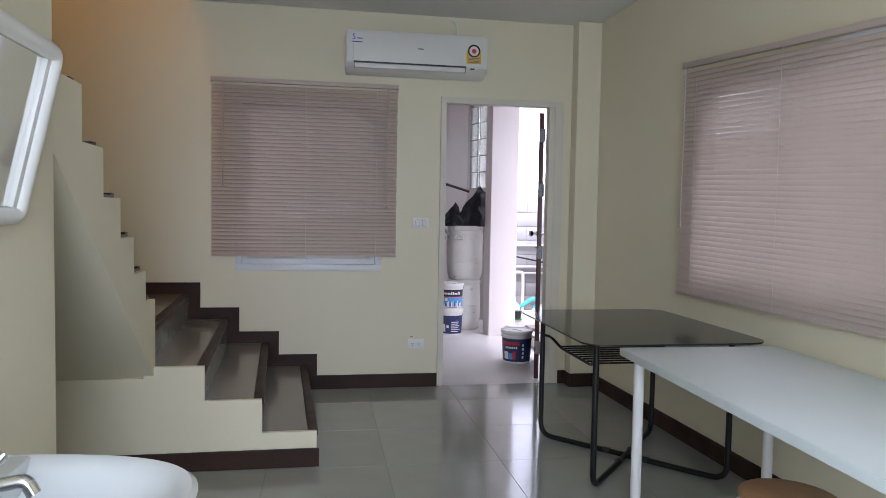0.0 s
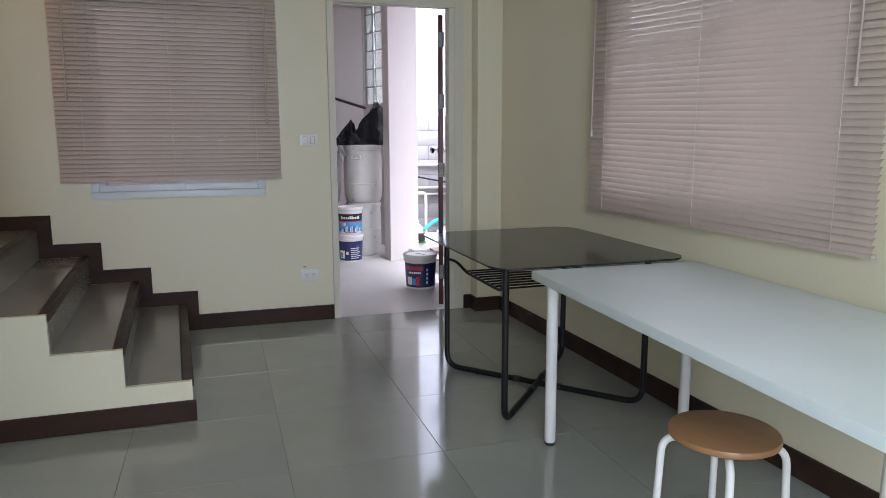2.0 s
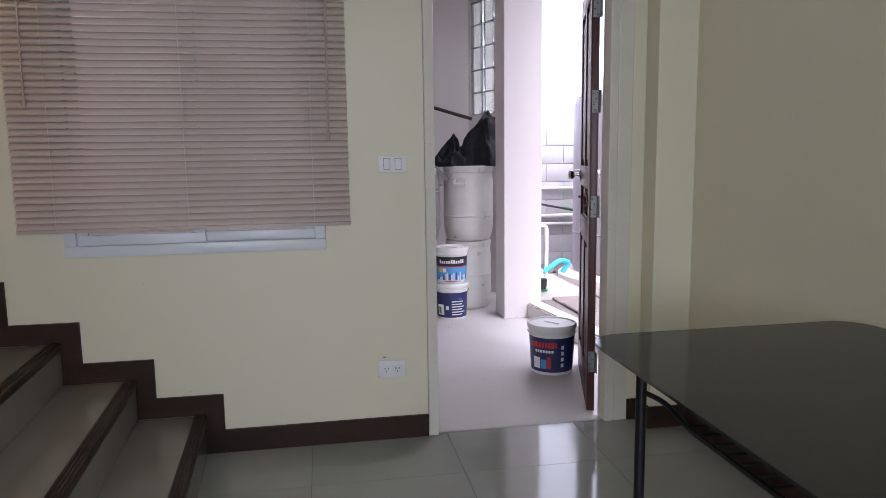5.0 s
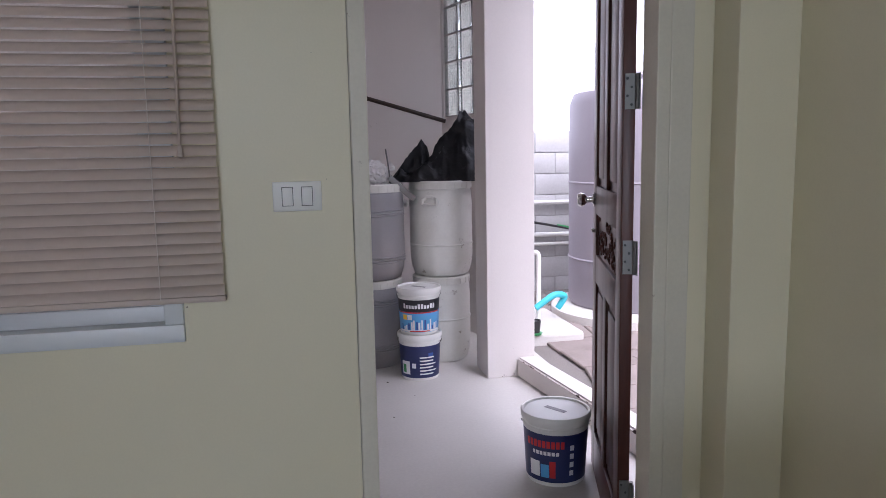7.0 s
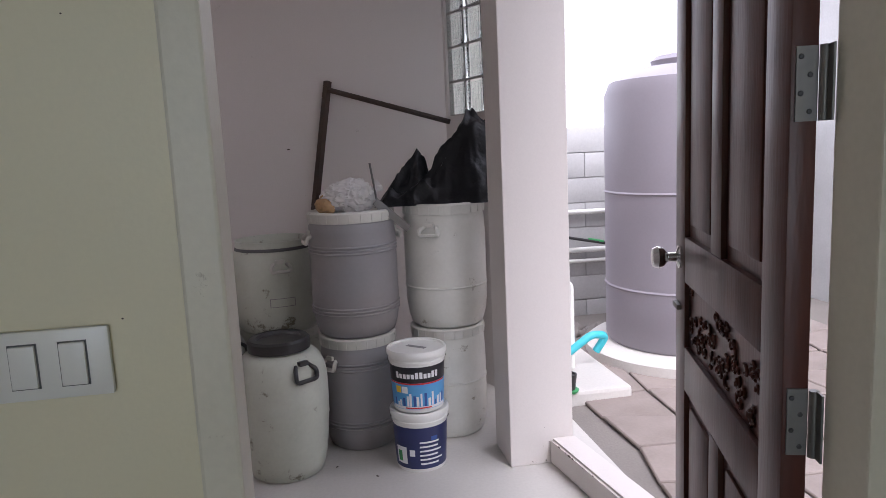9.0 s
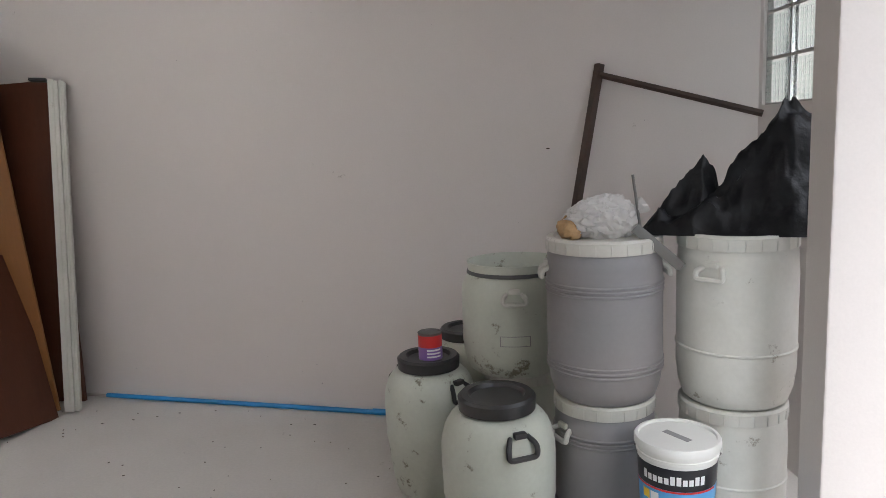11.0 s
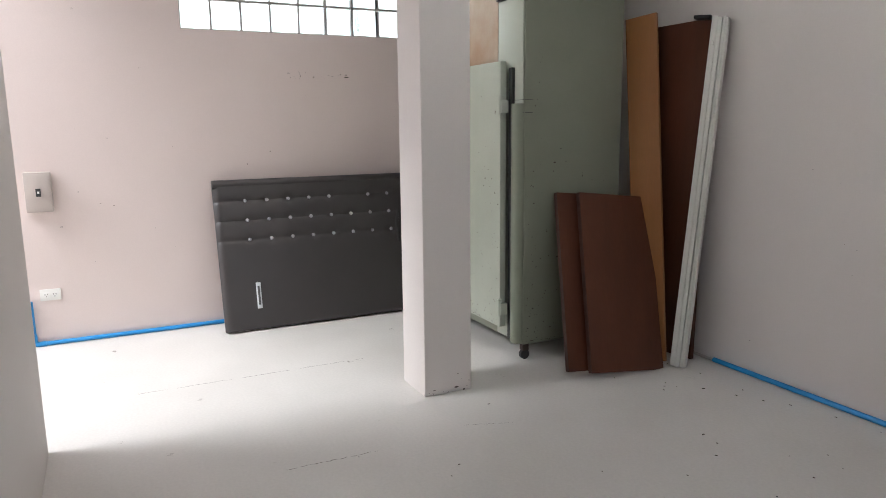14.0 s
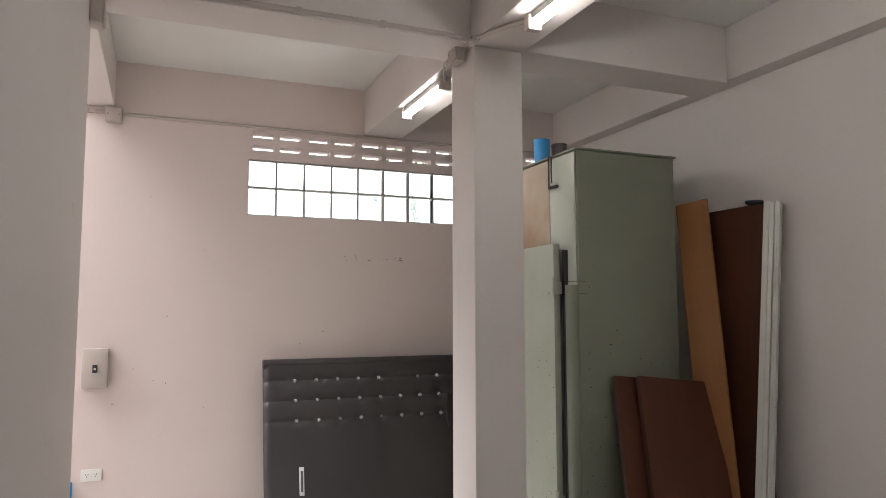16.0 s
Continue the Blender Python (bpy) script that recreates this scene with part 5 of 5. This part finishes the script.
for k, (a, b, d) in enumerate(((-0.055, -0.022, 0.05), (-0.021, 0.002, 0.06), (0.003, 0.018, 0.045), (0.019, 0.032, 0.055))):
    part("moulding_strip", boxed(a, b, -d + 0.03, 0.03, 0, ln - 0.01 * (k % 2), bevel=0.006), MOULD, o)
cl = part("clamp", boxed(-0.15, -0.06, -0.03, 0.035, ln - 0.012, ln + 0.004, bevel=0.002), BLACKSTEEL, o, "black metal clamp")


def headboard():
    # leaning on the end wall; x across, y to the back, z up
    foot, head = Vector((-4.80, 1.93, 0.004)), Vector((-5.02, 1.93, 1.02))
    m, ln = leaning(foot, head, 1.8, 0.08, (0, 1, 0))
    h = thing("headboard", "dark brown leatherette bed headboard with rows of crystal buttons", "headboard", m)
    W = 1.78
    nx, nz = 130, 120
    bm = bmesh.new()
    studs = [(-W / 2 + 0.21 + 0.15 * k + 0.004 * j, ln - 0.15 - 0.135 * j) for j in range(3) for k in range(10) if not (j == 0 and k in (5,))]
    grid = {}
    for i in range(nx + 1):
        for j in range(nz + 1):
            x, z = -W / 2 + W * i / nx, ln * j / nz
            dip = sum(0.014 * math.exp(-((x - sx) ** 2 + (z - sz) ** 2) / 0.0009) for sx, sz in studs if abs(sx - x) < 0.12 and abs(sz - z) < 0.12)
            tuft = 0.0
            for row in range(3):
                dz = z - (ln - 0.15 - 0.135 * row)
                tuft += 0.012 * math.exp(-abs(dz) / 0.016)
            edge = min(W / 2 - abs(x), ln - z, z + 0.02)
            puff = 0.03 * min(1.0, max(edge, 0) / 0.04) ** 0.5
            grid[i, j] = bm.verts.new((x, -0.03 - puff + dip + tuft, z))
    for i in range(nx):
        for j in range(nz):
            bm.faces.new((grid[i, j], grid[i + 1, j], grid[i + 1, j + 1], grid[i, j + 1]))
    part("padding", bm, LEATHER, h)
    part("back_frame", boxed(-W / 2 + 0.001, W / 2 - 0.001, -0.032, 0.0, 0.001, ln - 0.001, bevel=0.006), LEATHER, h)
    part("top_roll", piped([(-W / 2, -0.035, ln - 0.03), (W / 2, -0.035, ln - 0.03)], 0.031, 16), LEATHER, h)
    sm = mesh_of("button", turned([(0, 0), (0.013, 0), (0.0135, 0.005), (0.008, 0.012), (0, 0.013)], 12), STUD)
    for x, z in studs:
        b = new("button", sm)
        b.parent = h
        b.matrix_basis = Matrix.Translation((x, -0.037, z)) @ Matrix.Rotation(radians(90), 4, "X")
    part("strap", piped(rounded([(0.44, -0.066, ln - 0.28), (0.415, -0.075, ln - 0.36), (0.41, -0.078, ln - 0.46), (0.425, -0.068, ln - 0.52)], 0.03), 0.011, 8), BLACKPL, h, "loose dark strap")
    for x in (-W / 2 + 0.24, W / 2 - 0.24):
        s = boxed(x - 0.016, x + 0.016, -0.066, -0.058, 0.14, 0.32, bevel=0.002)
        br = part("bracket", s, ALU, h, "slotted steel bed bracket")
        part("slot", boxed(x - 0.007, x + 0.007, -0.0675, -0.0665, 0.165, 0.295), GREYPL, br)


headboard()


def fuse_box():
    f = thing("breaker_box", "small grey circuit breaker box on the pink wall", "breaker box", pose(END, 0.012, 0.872))
    part("case", boxed(0.001, 0.06, -0.075, 0.075, 0, 0.25, bevel=0.008), PIPEGREY, f)
    part("cover", boxed(0.0602, 0.066, -0.066, 0.066, 0.012, 0.238, bevel=0.003), PIPEGREY, f)
    part("switch", boxed(0.0662, 0.074, -0.014, 0.014, 0.10, 0.15, bevel=0.002), BLACKPL, f, "black breaker switch")
    part("toggle", boxed(0.0742, 0.08, -0.006, 0.006, 0.118, 0.132), LEGWHITE, f)


fuse_box()
wall_plate("power_outlet", "white double power outlet on the pink wall", "power outlet", Matrix.Translation((END, 0.012, 0.332)) @ Matrix.Rotation(radians(90), 4, "Z"), False)

# blue water pipe along the foot of the long wall and of the end wall
bp = thing("water_pipe", "bright blue plastic water pipe along the wall foot", "pipe", pose(-2.0, FAR - 0.02, 0.0))
part("pipe", piped([(-0.85, 0, 0.015), (1.3, 0, 0.015)], 0.014, 12), BLUEPIPE, bp)
part("coupling", piped([(0.93, 0, 0.0175), (1.01, 0, 0.0175)], 0.0175, 12), BLUEPIPE, bp)
part("end_stub", piped([(-1.35, 0.004, 0.010), (-0.86, 0.004, 0.010)], 0.009, 10), PIPEGREY, bp)
bp = thing("water_pipe", "bright blue plastic water pipe turning up the wall", "pipe", pose(END + 0.02, 0.3, 0.0))
part("pipe", piped([(0, 2.5, 0.015), (0, -0.36, 0.015)], 0.0145, 12), BLUEPIPE, bp)
part("elbow", piped(rounded([(0, -0.34, 0.015), (0, -0.405, 0.015), (0, -0.405, 0.08)], 0.03), 0.018, 12), BLUEPIPE, bp)
part("riser_pipe", piped([(0, -0.405, 0.075), (0, -0.405, 0.30)], 0.0145, 12), BLUEPIPE, bp)


def tube_lamp(m, label, half):
    t = thing("fluorescent_lamp", label, "lamp", m, "fluorescent lamps")
    part("batten", boxed(-half, half, -0.02, 0.02, -0.03, -0.001, bevel=0.004), LEGWHITE, t)
    for x in (-half, half):
        part("end_block", boxed(x - 0.02, x + 0.02, -0.035, 0.035, -0.075, -0.002, bevel=0.006), PIPEGREY, t, "grey lamp holder")
    part("tube", piped([(-half + 0.02, 0, -0.056), (half - 0.02, 0, -0.056)], 0.0135, 16), TUBE, t, "lit white tube")
    part("starter", turned([(0, -0.055), (0.011, -0.055), (0.011, -0.03), (0, -0.03)], 14, (half * 0.6, 0.028, 0)), LEGWHITE, t)


tube_lamp(pose(-3.97, 1.83, 2.674), "short lit fluorescent tube lamp under the beam", 0.33)
tube_lamp(pose(-2.11, 1.88, 2.674), "long lit fluorescent tube lamp under the beam", 0.61)


def junction_box(m, label="grey electrical junction box"):
    j = thing("junction_box", label, "junction box", m, "junction boxes")
    part("case", boxed(-0.05, 0.05, -0.05, -0.001, -0.05, 0.05, bevel=0.006), PIPEGREY, j)
    part("lid", boxed(-0.046, 0.046, -0.056, -0.0505, -0.046, 0.046, bevel=0.004), PIPEGREY, j)
    for x in (-0.035, 0.035):
        part("screw", boxed(x - 0.004, x + 0.004, -0.0575, -0.0562, -0.004, 0.004), STEEL, j)


end_wall = Matrix.Rotation(radians(90), 4, "Z")
junction_box(Matrix.Translation((END, 0.06, 2.645)) @ end_wall, "grey junction box on the end wall")
junction_box(Matrix.Translation((-3.25, 1.763, 2.66)), "grey junction box at the head of the pillar")
junction_box(Matrix.Translation((-3.30, T1 + 0.001, 2.62)) @ Matrix.Rotation(radians(180), 4, "Z"), "grey junction box on the house wall")


def conduit(label, points, r=0.011):
    c = thing("conduit", label, "conduit", Matrix.Translation(points[0]), "painted conduits")
    part("pipe", piped(rounded([Vector(p) - Vector(points[0]) for p in points], 0.05), r, 10), PIPEGREY, c)
    a, b = Vector(points[0]), Vector(points[1])
    for u in (0.25, 0.5, 0.75):
        p = a.lerp(b, u) - a
        part("clip", boxed(p.x - 0.014, p.x + 0.014, p.y - 0.014, p.y + 0.014, p.z - 0.014, p.z + 0.014, bevel=0.003), PIPEGREY, c)


conduit("pinkish painted conduit along the end wall", [(END + 0.013, 0.12, 2.66), (END + 0.013, 3.3, 2.66)])
conduit("pinkish painted conduit rising over the alley opening", [(END + 0.013, 0.0, 2.665), (END + 0.013, -0.135, 2.665), (END + 0.013, -0.135, 2.95)])
conduit("painted conduit along the beam to the pillar", [(-3.123, T1 + 0.06, 2.70), (-3.123, 1.70, 2.70)])
conduit("painted conduit from the pillar to the lamp", [(-3.18, 1.750, 2.69), (-3.0, 1.750, 2.66), (-2.85, 1.80, 2.655), (-2.72, 1.88, 2.655)])
conduit("painted conduit from the pillar to the far lamp", [(-3.32, 1.750, 2.69), (-3.48, 1.76, 2.66), (-3.64, 1.83, 2.655)])
cup = thing("blue_bucket", "small bright blue plastic container on the cabinet", "container", pose(-3.95, 2.635, 2.276))
part("body", turned([(0, 0), (0.046, 0), (0.053, 0.18), (0.048, 0.18), (0.043, 0.01), (0, 0.01)], 28), BLUEPIPE, cup)
cup = thing("metal_tin", "small dull metal tin on the cabinet", "tin", pose(-3.95, 2.765, 2.276))
part("body", turned([(0, 0), (0.05, 0), (0.052, 0.004), (0.05, 0.008), (0.05, 0.155), (0.053, 0.16), (0.048, 0.163), (0.046, 0.155), (0.046, 0.008), (0, 0.008)], 28), STEEL, cup)

# ---------------------------------------------------------------- a bush outside, seen dimly through the glass blocks
bush = thing("bush", "green leafy bush outside behind the glass blocks", "bush", pose(-6.3, 2.55, -0.03))
part("trunk", piped([(0, 0, 0), (0.03, 0.05, 0.8), (-0.02, 0.02, 1.7), (0.02, 0.0, 2.3)], 0.035, 8), RUSTIRON, bush)
for ex, ey, ez in ((0.2, 0.5, 2.6), (-0.1, -0.5, 2.5), (0.1, 0.15, 2.9)):
    part("limb", piped([(0, 0.02, 1.6), (ex * 0.5, ey * 0.6, 2.1), (ex, ey, ez)], 0.014, 6), RUSTIRON, bush)
rng = random.Random(77)
leaves = bmesh.new()
for k in range(900):
    a, q, z = rng.uniform(0, 6.283), rng.random() ** 0.5, rng.uniform(1.5, 2.95)
    c = Vector((0.35 * q * math.cos(a), 0.75 * q * math.sin(a), z))
    d = Vector((rng.uniform(-1, 1), rng.uniform(-1, 1), rng.uniform(-0.8, 0.4))).normalized() * rng.uniform(0.05, 0.10)
    w = d.cross(Vector((rng.random(), rng.random(), 1))).normalized() * rng.uniform(0.012, 0.025)
    leaves.faces.new([leaves.verts.new(p) for p in (c, c + d * 0.5 + w, c + d, c + d * 0.5 - w)])
part("crown", leaves, LEAF, bush, "", False)["kind"] = "stuff"

# ---------------------------------------------------------------- yard things
tank = thing("water_tank", "tall mauve-grey round plastic water tank on a cement base", "water tank", pose(2.44, 3.42, -0.03))
part("base", turned([(0, 0), (0.66, 0), (0.66, 0.10), (0.62, 0.13), (0, 0.13)], 48), CONCRETE, tank, "stained round cement base")
part("shell", turned([(0, 0.131), (0.50, 0.131), (0.52, 0.16), (0.52, 0.50), (0.528, 0.51), (0.52, 0.52), (0.52, 1.10), (0.528, 1.11), (0.52, 1.12), (0.52, 1.72), (0.49, 1.80), (0.3, 1.88), (0, 1.90)], 64), TANKPL, tank)
part("lid", turned([(0, 1.895), (0.22, 1.88), (0.23, 1.92), (0.2, 1.95), (0, 1.96)], 32), TANKPL, tank)
for z, r in ((0.86, 0.02), (0.55, 0.022), (0.46, 0.016)):
    p = thing("yard_pipe", "white plastic pipe along the block wall", "pipe", pose(2.2, 4.555, z), "white yard pipes")
    part("pipe", piped([(-1.2, 0, 0), (1.2, 0, -0.02)], r, 12), WHITEPL, p)
    part("bracket", boxed(-0.9, -0.87, -0.03, 0.044, -0.03, 0.03, bevel=0.004), STEEL, p)
p = thing("yard_pipe", "thin dark hose sagging before the block wall", "hose", pose(2.2, 4.50, 0.7), "white yard pipes")
part("pipe", piped([(-1.2, 0, 0.06), (-0.4, 0, 0.0), (0.3, -0.05, -0.14), (1.0, 0, -0.16)], 0.012, 8), BLACKPL, p)
part("joint", piped([(-0.02, -0.02, -0.07), (0.10, -0.03, -0.095)], 0.016, 8), INKGREEN, p, "green hose joint")
p = thing("standpipe", "white standpipe with a bent aqua hose", "pipe", pose(1.52, 3.10, -0.03))
part("pipe", piped(rounded([(0, 0, 0), (0, 0, 0.62), (-0.10, 0, 0.62)], 0.04), 0.018, 12), WHITEPL, p)
part("hose", piped(rounded([(-0.03, -0.02, 0.20), (0.12, -0.02, 0.30), (0.22, 0.0, 0.28), (0.16, 0.02, 0.18)], 0.04), 0.024, 12), AQUA, p, "aqua blue hose")
part("jug", turned([(0, 0), (0.07, 0), (0.08, 0.04), (0.08, 0.22), (0.03, 0.28), (0.03, 0.31), (0, 0.31)], 24, (-0.13, -0.05, 0.0)), DRUMWHITE, p)
p = thing("small_pot", "small black plastic pot with a green saucer", "pot", pose(1.36, 2.72, 0.07))
part("saucer", turned([(0, 0), (0.05, 0), (0.056, 0.012), (0, 0.013)], 20), INKGREEN, p)
part("pot", turned([(0, 0.0135), (0.035, 0.0135), (0.045, 0.10), (0.038, 0.10), (0.034, 0.09), (0, 0.09)], 20), BLACKPL, p)
st = setting("cement_step", boxed(1.20, 1.72, 2.70, 3.5, -0.03, 0.07, bevel=0.02), CONCRETE, "broken cement slab in the yard", "slab")
rng = random.Random(12)
for k in range(9):
    b = bmesh.new()
    bmesh.ops.create_icosphere(b, subdivisions=3, radius=1.0)
    s = 0.05 + 0.07 * rng.random()
    for v in b.verts:
        v.co = Vector((v.co.x * s * 1.5, v.co.y * s, v.co.z * s * 0.5))
    b.normal_update()
    crumple(b, 0.03, 14, k * 1.3)
    o = part("rubble_stone", b, EARTH)
    o.matrix_world = pose(1.75 + 0.5 * rng.random(), 3.75 + 0.5 * rng.random(), 0.0, 0, 0, 360 * rng.random())
    tagged(o, "dark broken stone lying in the yard", "stone", "yard rubble")

# ---------------------------------------------------------------- loose bits on the storage floor
rng = random.Random(21)
bits = bmesh.new()
for k in range(90):
    x, y = rng.uniform(-3.0, 0.5), rng.choice((rng.uniform(1.2, 3.4), rng.uniform(2.8, 3.45)))
    s = rng.uniform(0.002, 0.008)
    a = rng.uniform(0, 3.1)
    c, n = math.cos(a) * s, math.sin(a) * s
    f = 0.35
    vs = [bits.verts.new((x + u * c - v * n * f, y + u * n + v * c * f, z)) for z in (0.0005, 0.003) for u, v in ((-1, -1), (1, -0.7), (0.8, 1), (-0.7, 0.8))]
    for q in ((4, 5, 6, 7), (0, 1, 5, 4), (1, 2, 6, 5), (2, 3, 7, 6), (3, 0, 4, 7)):
        bits.faces.new([vs[i] for i in q])
for (xa, ya), (xb, yb) in (((-3.88, 0.45), (-3.87, 1.70)), ((-2.70, 0.95), (-2.69, 1.35)), ((-2.75, 1.80), (-2.67, 2.02)), ((-1.6, 1.75), (-1.45, 2.5))):
    steps = 26
    pts = [(xa + (xb - xa) * k / steps + 0.008 * noise.noise(Vector((k * 0.55, xa, ya))), ya + (yb - ya) * k / steps) for k in range(steps + 1)]
    wide = [0.0011 + 0.0009 * abs(noise.noise(Vector((k * 0.8, xb, 1.0)))) for k in range(steps + 1)]
    lo = [bits.verts.new((x - w, y - w, 0.0012)) for (x, y), w in zip(pts, wide)]
    hi = [bits.verts.new((x + w, y + w, 0.0012)) for (x, y), w in zip(pts, wide)]
    for k in range(steps):
        if k % 7 != 3:
            bits.faces.new((lo[k], lo[k + 1], hi[k + 1], hi[k]))
tagged(part("floor_litter", bits, RUSTIRON), "dark chips, crumbs and hairline cracks on the cement floor", "litter", kind="stuff")

# ---------------------------------------------------------------- nail holes, scuffs and flies' specks on the walls
def wall_marks(label, count, seed, place, biggest, material=None):
    """Small ragged dark marks on one wall; place(u, v) gives a point on it and its two directions."""
    r = random.Random(seed)
    bm = bmesh.new()
    for _ in range(count):
        p, ax, up = place(r.random(), r.random())
        s, long = biggest * (0.25 + 0.75 * r.random() ** 3), r.choice((1.0, 1.0, 1.5, 3.5))
        n = 6
        ring = [p + ax * (s * long * r.uniform(0.6, 1.1) * math.cos(6.283 * k / n)) + up * (s * r.uniform(0.6, 1.1) * math.sin(6.283 * k / n)) for k in range(n)]
        bm.faces.new([bm.verts.new(q) for q in ring])
    tagged(part("wall_marks", bm, material or RUSTIRON, None, "", False), label, "marks", kind="stuff")


EX, EY, EZ = Vector((1, 0, 0)), Vector((0, 1, 0)), Vector((0, 0, 1))
wall_marks("small dark scuffs and nail holes on the long storage wall", 34, 41, lambda u, v: (Vector((-2.7 + 3.4 * u, FAR - 0.0008, 0.15 + 2.3 * v * v)), EX, EZ), 0.0042)
wall_marks("small dark scuffs on the pinkish end wall", 34, 42, lambda u, v: (Vector((END + 0.0008, 0.1 + 2.6 * u, 0.15 + 1.75 * v)), EY, EZ), 0.005)
wall_marks("row of plaster scars under the glass blocks", 22, 43, lambda u, v: (Vector((END + 0.0008, 1.62 + 0.45 * u, 1.72 + 0.05 * v)), EY, EZ), 0.006)
wall_marks("few dark specks on the cream kitchen wall", 16, 44, lambda u, v: (Vector((-1.6 + 1.5 * u, -0.0008, 0.2 + 2.2 * v)), EX, EZ), 0.004)
wall_marks("chipped paint at the foot of the free pillar", 14, 45, lambda u, v: (Vector((-3.1392, 1.79 + 0.25 * u, 0.006 + 0.10 * v ** 3)), EY, EZ), 0.007)
wall_marks("chipped paint at the foot of the corner pillar", 12, 46, lambda u, v: (Vector((0.86 + 0.27 * u, 2.0642, 0.006 + 0.2 * v ** 3)), EX, EZ), 0.006)
wall_marks("chipped dark edge along the kerb", 40, 47, lambda u, v: (Vector((1.0285 + 0.265 * u, 2.06 - 1.96 * u, 0.108 + 0.008 * v)), (EY * -1.96 + EX * 0.265).normalized(), EZ), 0.010)

# ---------------------------------------------------------------- yard wall blocks and paving
yw = setting("wall_yard", slab("y", 4.60, 4.70, 0.6, 4.2, -0.1, 1.52), BLOCKWALL, "grey cement block wall of the yard", "wall")
bk = mesh_of("block", boxed(-0.1965, 0.1965, -0.010, 0.0, -0.0965, 0.0965, bevel=0.004), BLOCKWALL)
for j in range(8):
    for k in range(9):
        o = new("block", bk)
        o.parent = yw
        o.matrix_basis = pose(0.8 + 0.4 * k + (0.2 if j % 2 else 0), 4.599, 0.02 + 0.2 * j - 0.0)
yard = setting("pavement", slab("z", -0.03, -0.012, 1.31, 4.2, -2.0, 4.59), EARTH, "yard paved with uneven pinkish flagstones", "paving")
rng = random.Random(4)
gx = [[1.40 + 0.46 * i + rng.uniform(-0.07, 0.07) for j in range(12)] for i in range(6)]
gy = [[-0.1 + 0.36 * j + rng.uniform(-0.06, 0.06) for j in range(12)] for i in range(6)]
for i in range(5):
    for j in range(11):
        ps = [(gx[i][j], gy[i][j]), (gx[i + 1][j], gy[i + 1][j]), (gx[i + 1][j + 1], gy[i + 1][j + 1]), (gx[i][j + 1], gy[i][j + 1])]
        cx, cy = sum(p[0] for p in ps) / 4, sum(p[1] for p in ps) / 4
        f = prism(bmesh.new(), [(0.965 * (x - cx), 0.965 * (y - cy)) for x, y in ps], 0, 0.022, "z")
        bmesh.ops.bevel(f, geom=f.edges[:], offset=0.006, segments=1, affect="EDGES")
        o = part("flagstone", f, FLAG, yard)
        o.matrix_basis = pose(cx, cy, -0.0115 + rng.uniform(0, 0.006), rng.uniform(-0.5, 0.5), rng.uniform(-0.5, 0.5))

# ---------------------------------------------------------------- kitchen floor tiles
TS = 0.6
tile_mesh = mesh_of("floor_tile", boxed(-TS / 2 + 0.0009, TS / 2 - 0.0009, -TS / 2 + 0.0009, TS / 2 - 0.0009, -0.0038, 0.0, bevel=0.0008), TILE, False)
for i in range(-2, 4):
    for j in range(-9, 4):
        x0, y0 = -0.56 + TS * i, -1.6 + TS * j
        x1, y1 = x0 + TS, y0 + TS
        cx0, cx1, cy0, cy1 = max(x0, -1.73), min(x1, 1.30), max(y0, -6.99), min(y1, 0.018)
        if cx1 - cx0 < 0.02 or cy1 - cy0 < 0.02:
            continue
        if cx1 - cx0 > TS - 0.001 and cy1 - cy0 > TS - 0.001:
            o = new("floor_tile", tile_mesh)
            o.matrix_basis = pose((x0 + x1) / 2, (y0 + y1) / 2, 0)
        else:
            o = new("floor_tile", mesh_of("floor_tile", boxed(cx0 + 0.0009, cx1 - 0.0009, cy0 + 0.0009, cy1 - 0.0009, -0.0038, 0.0, bevel=0.0008), TILE, False))
        o.parent = kitchen_floor
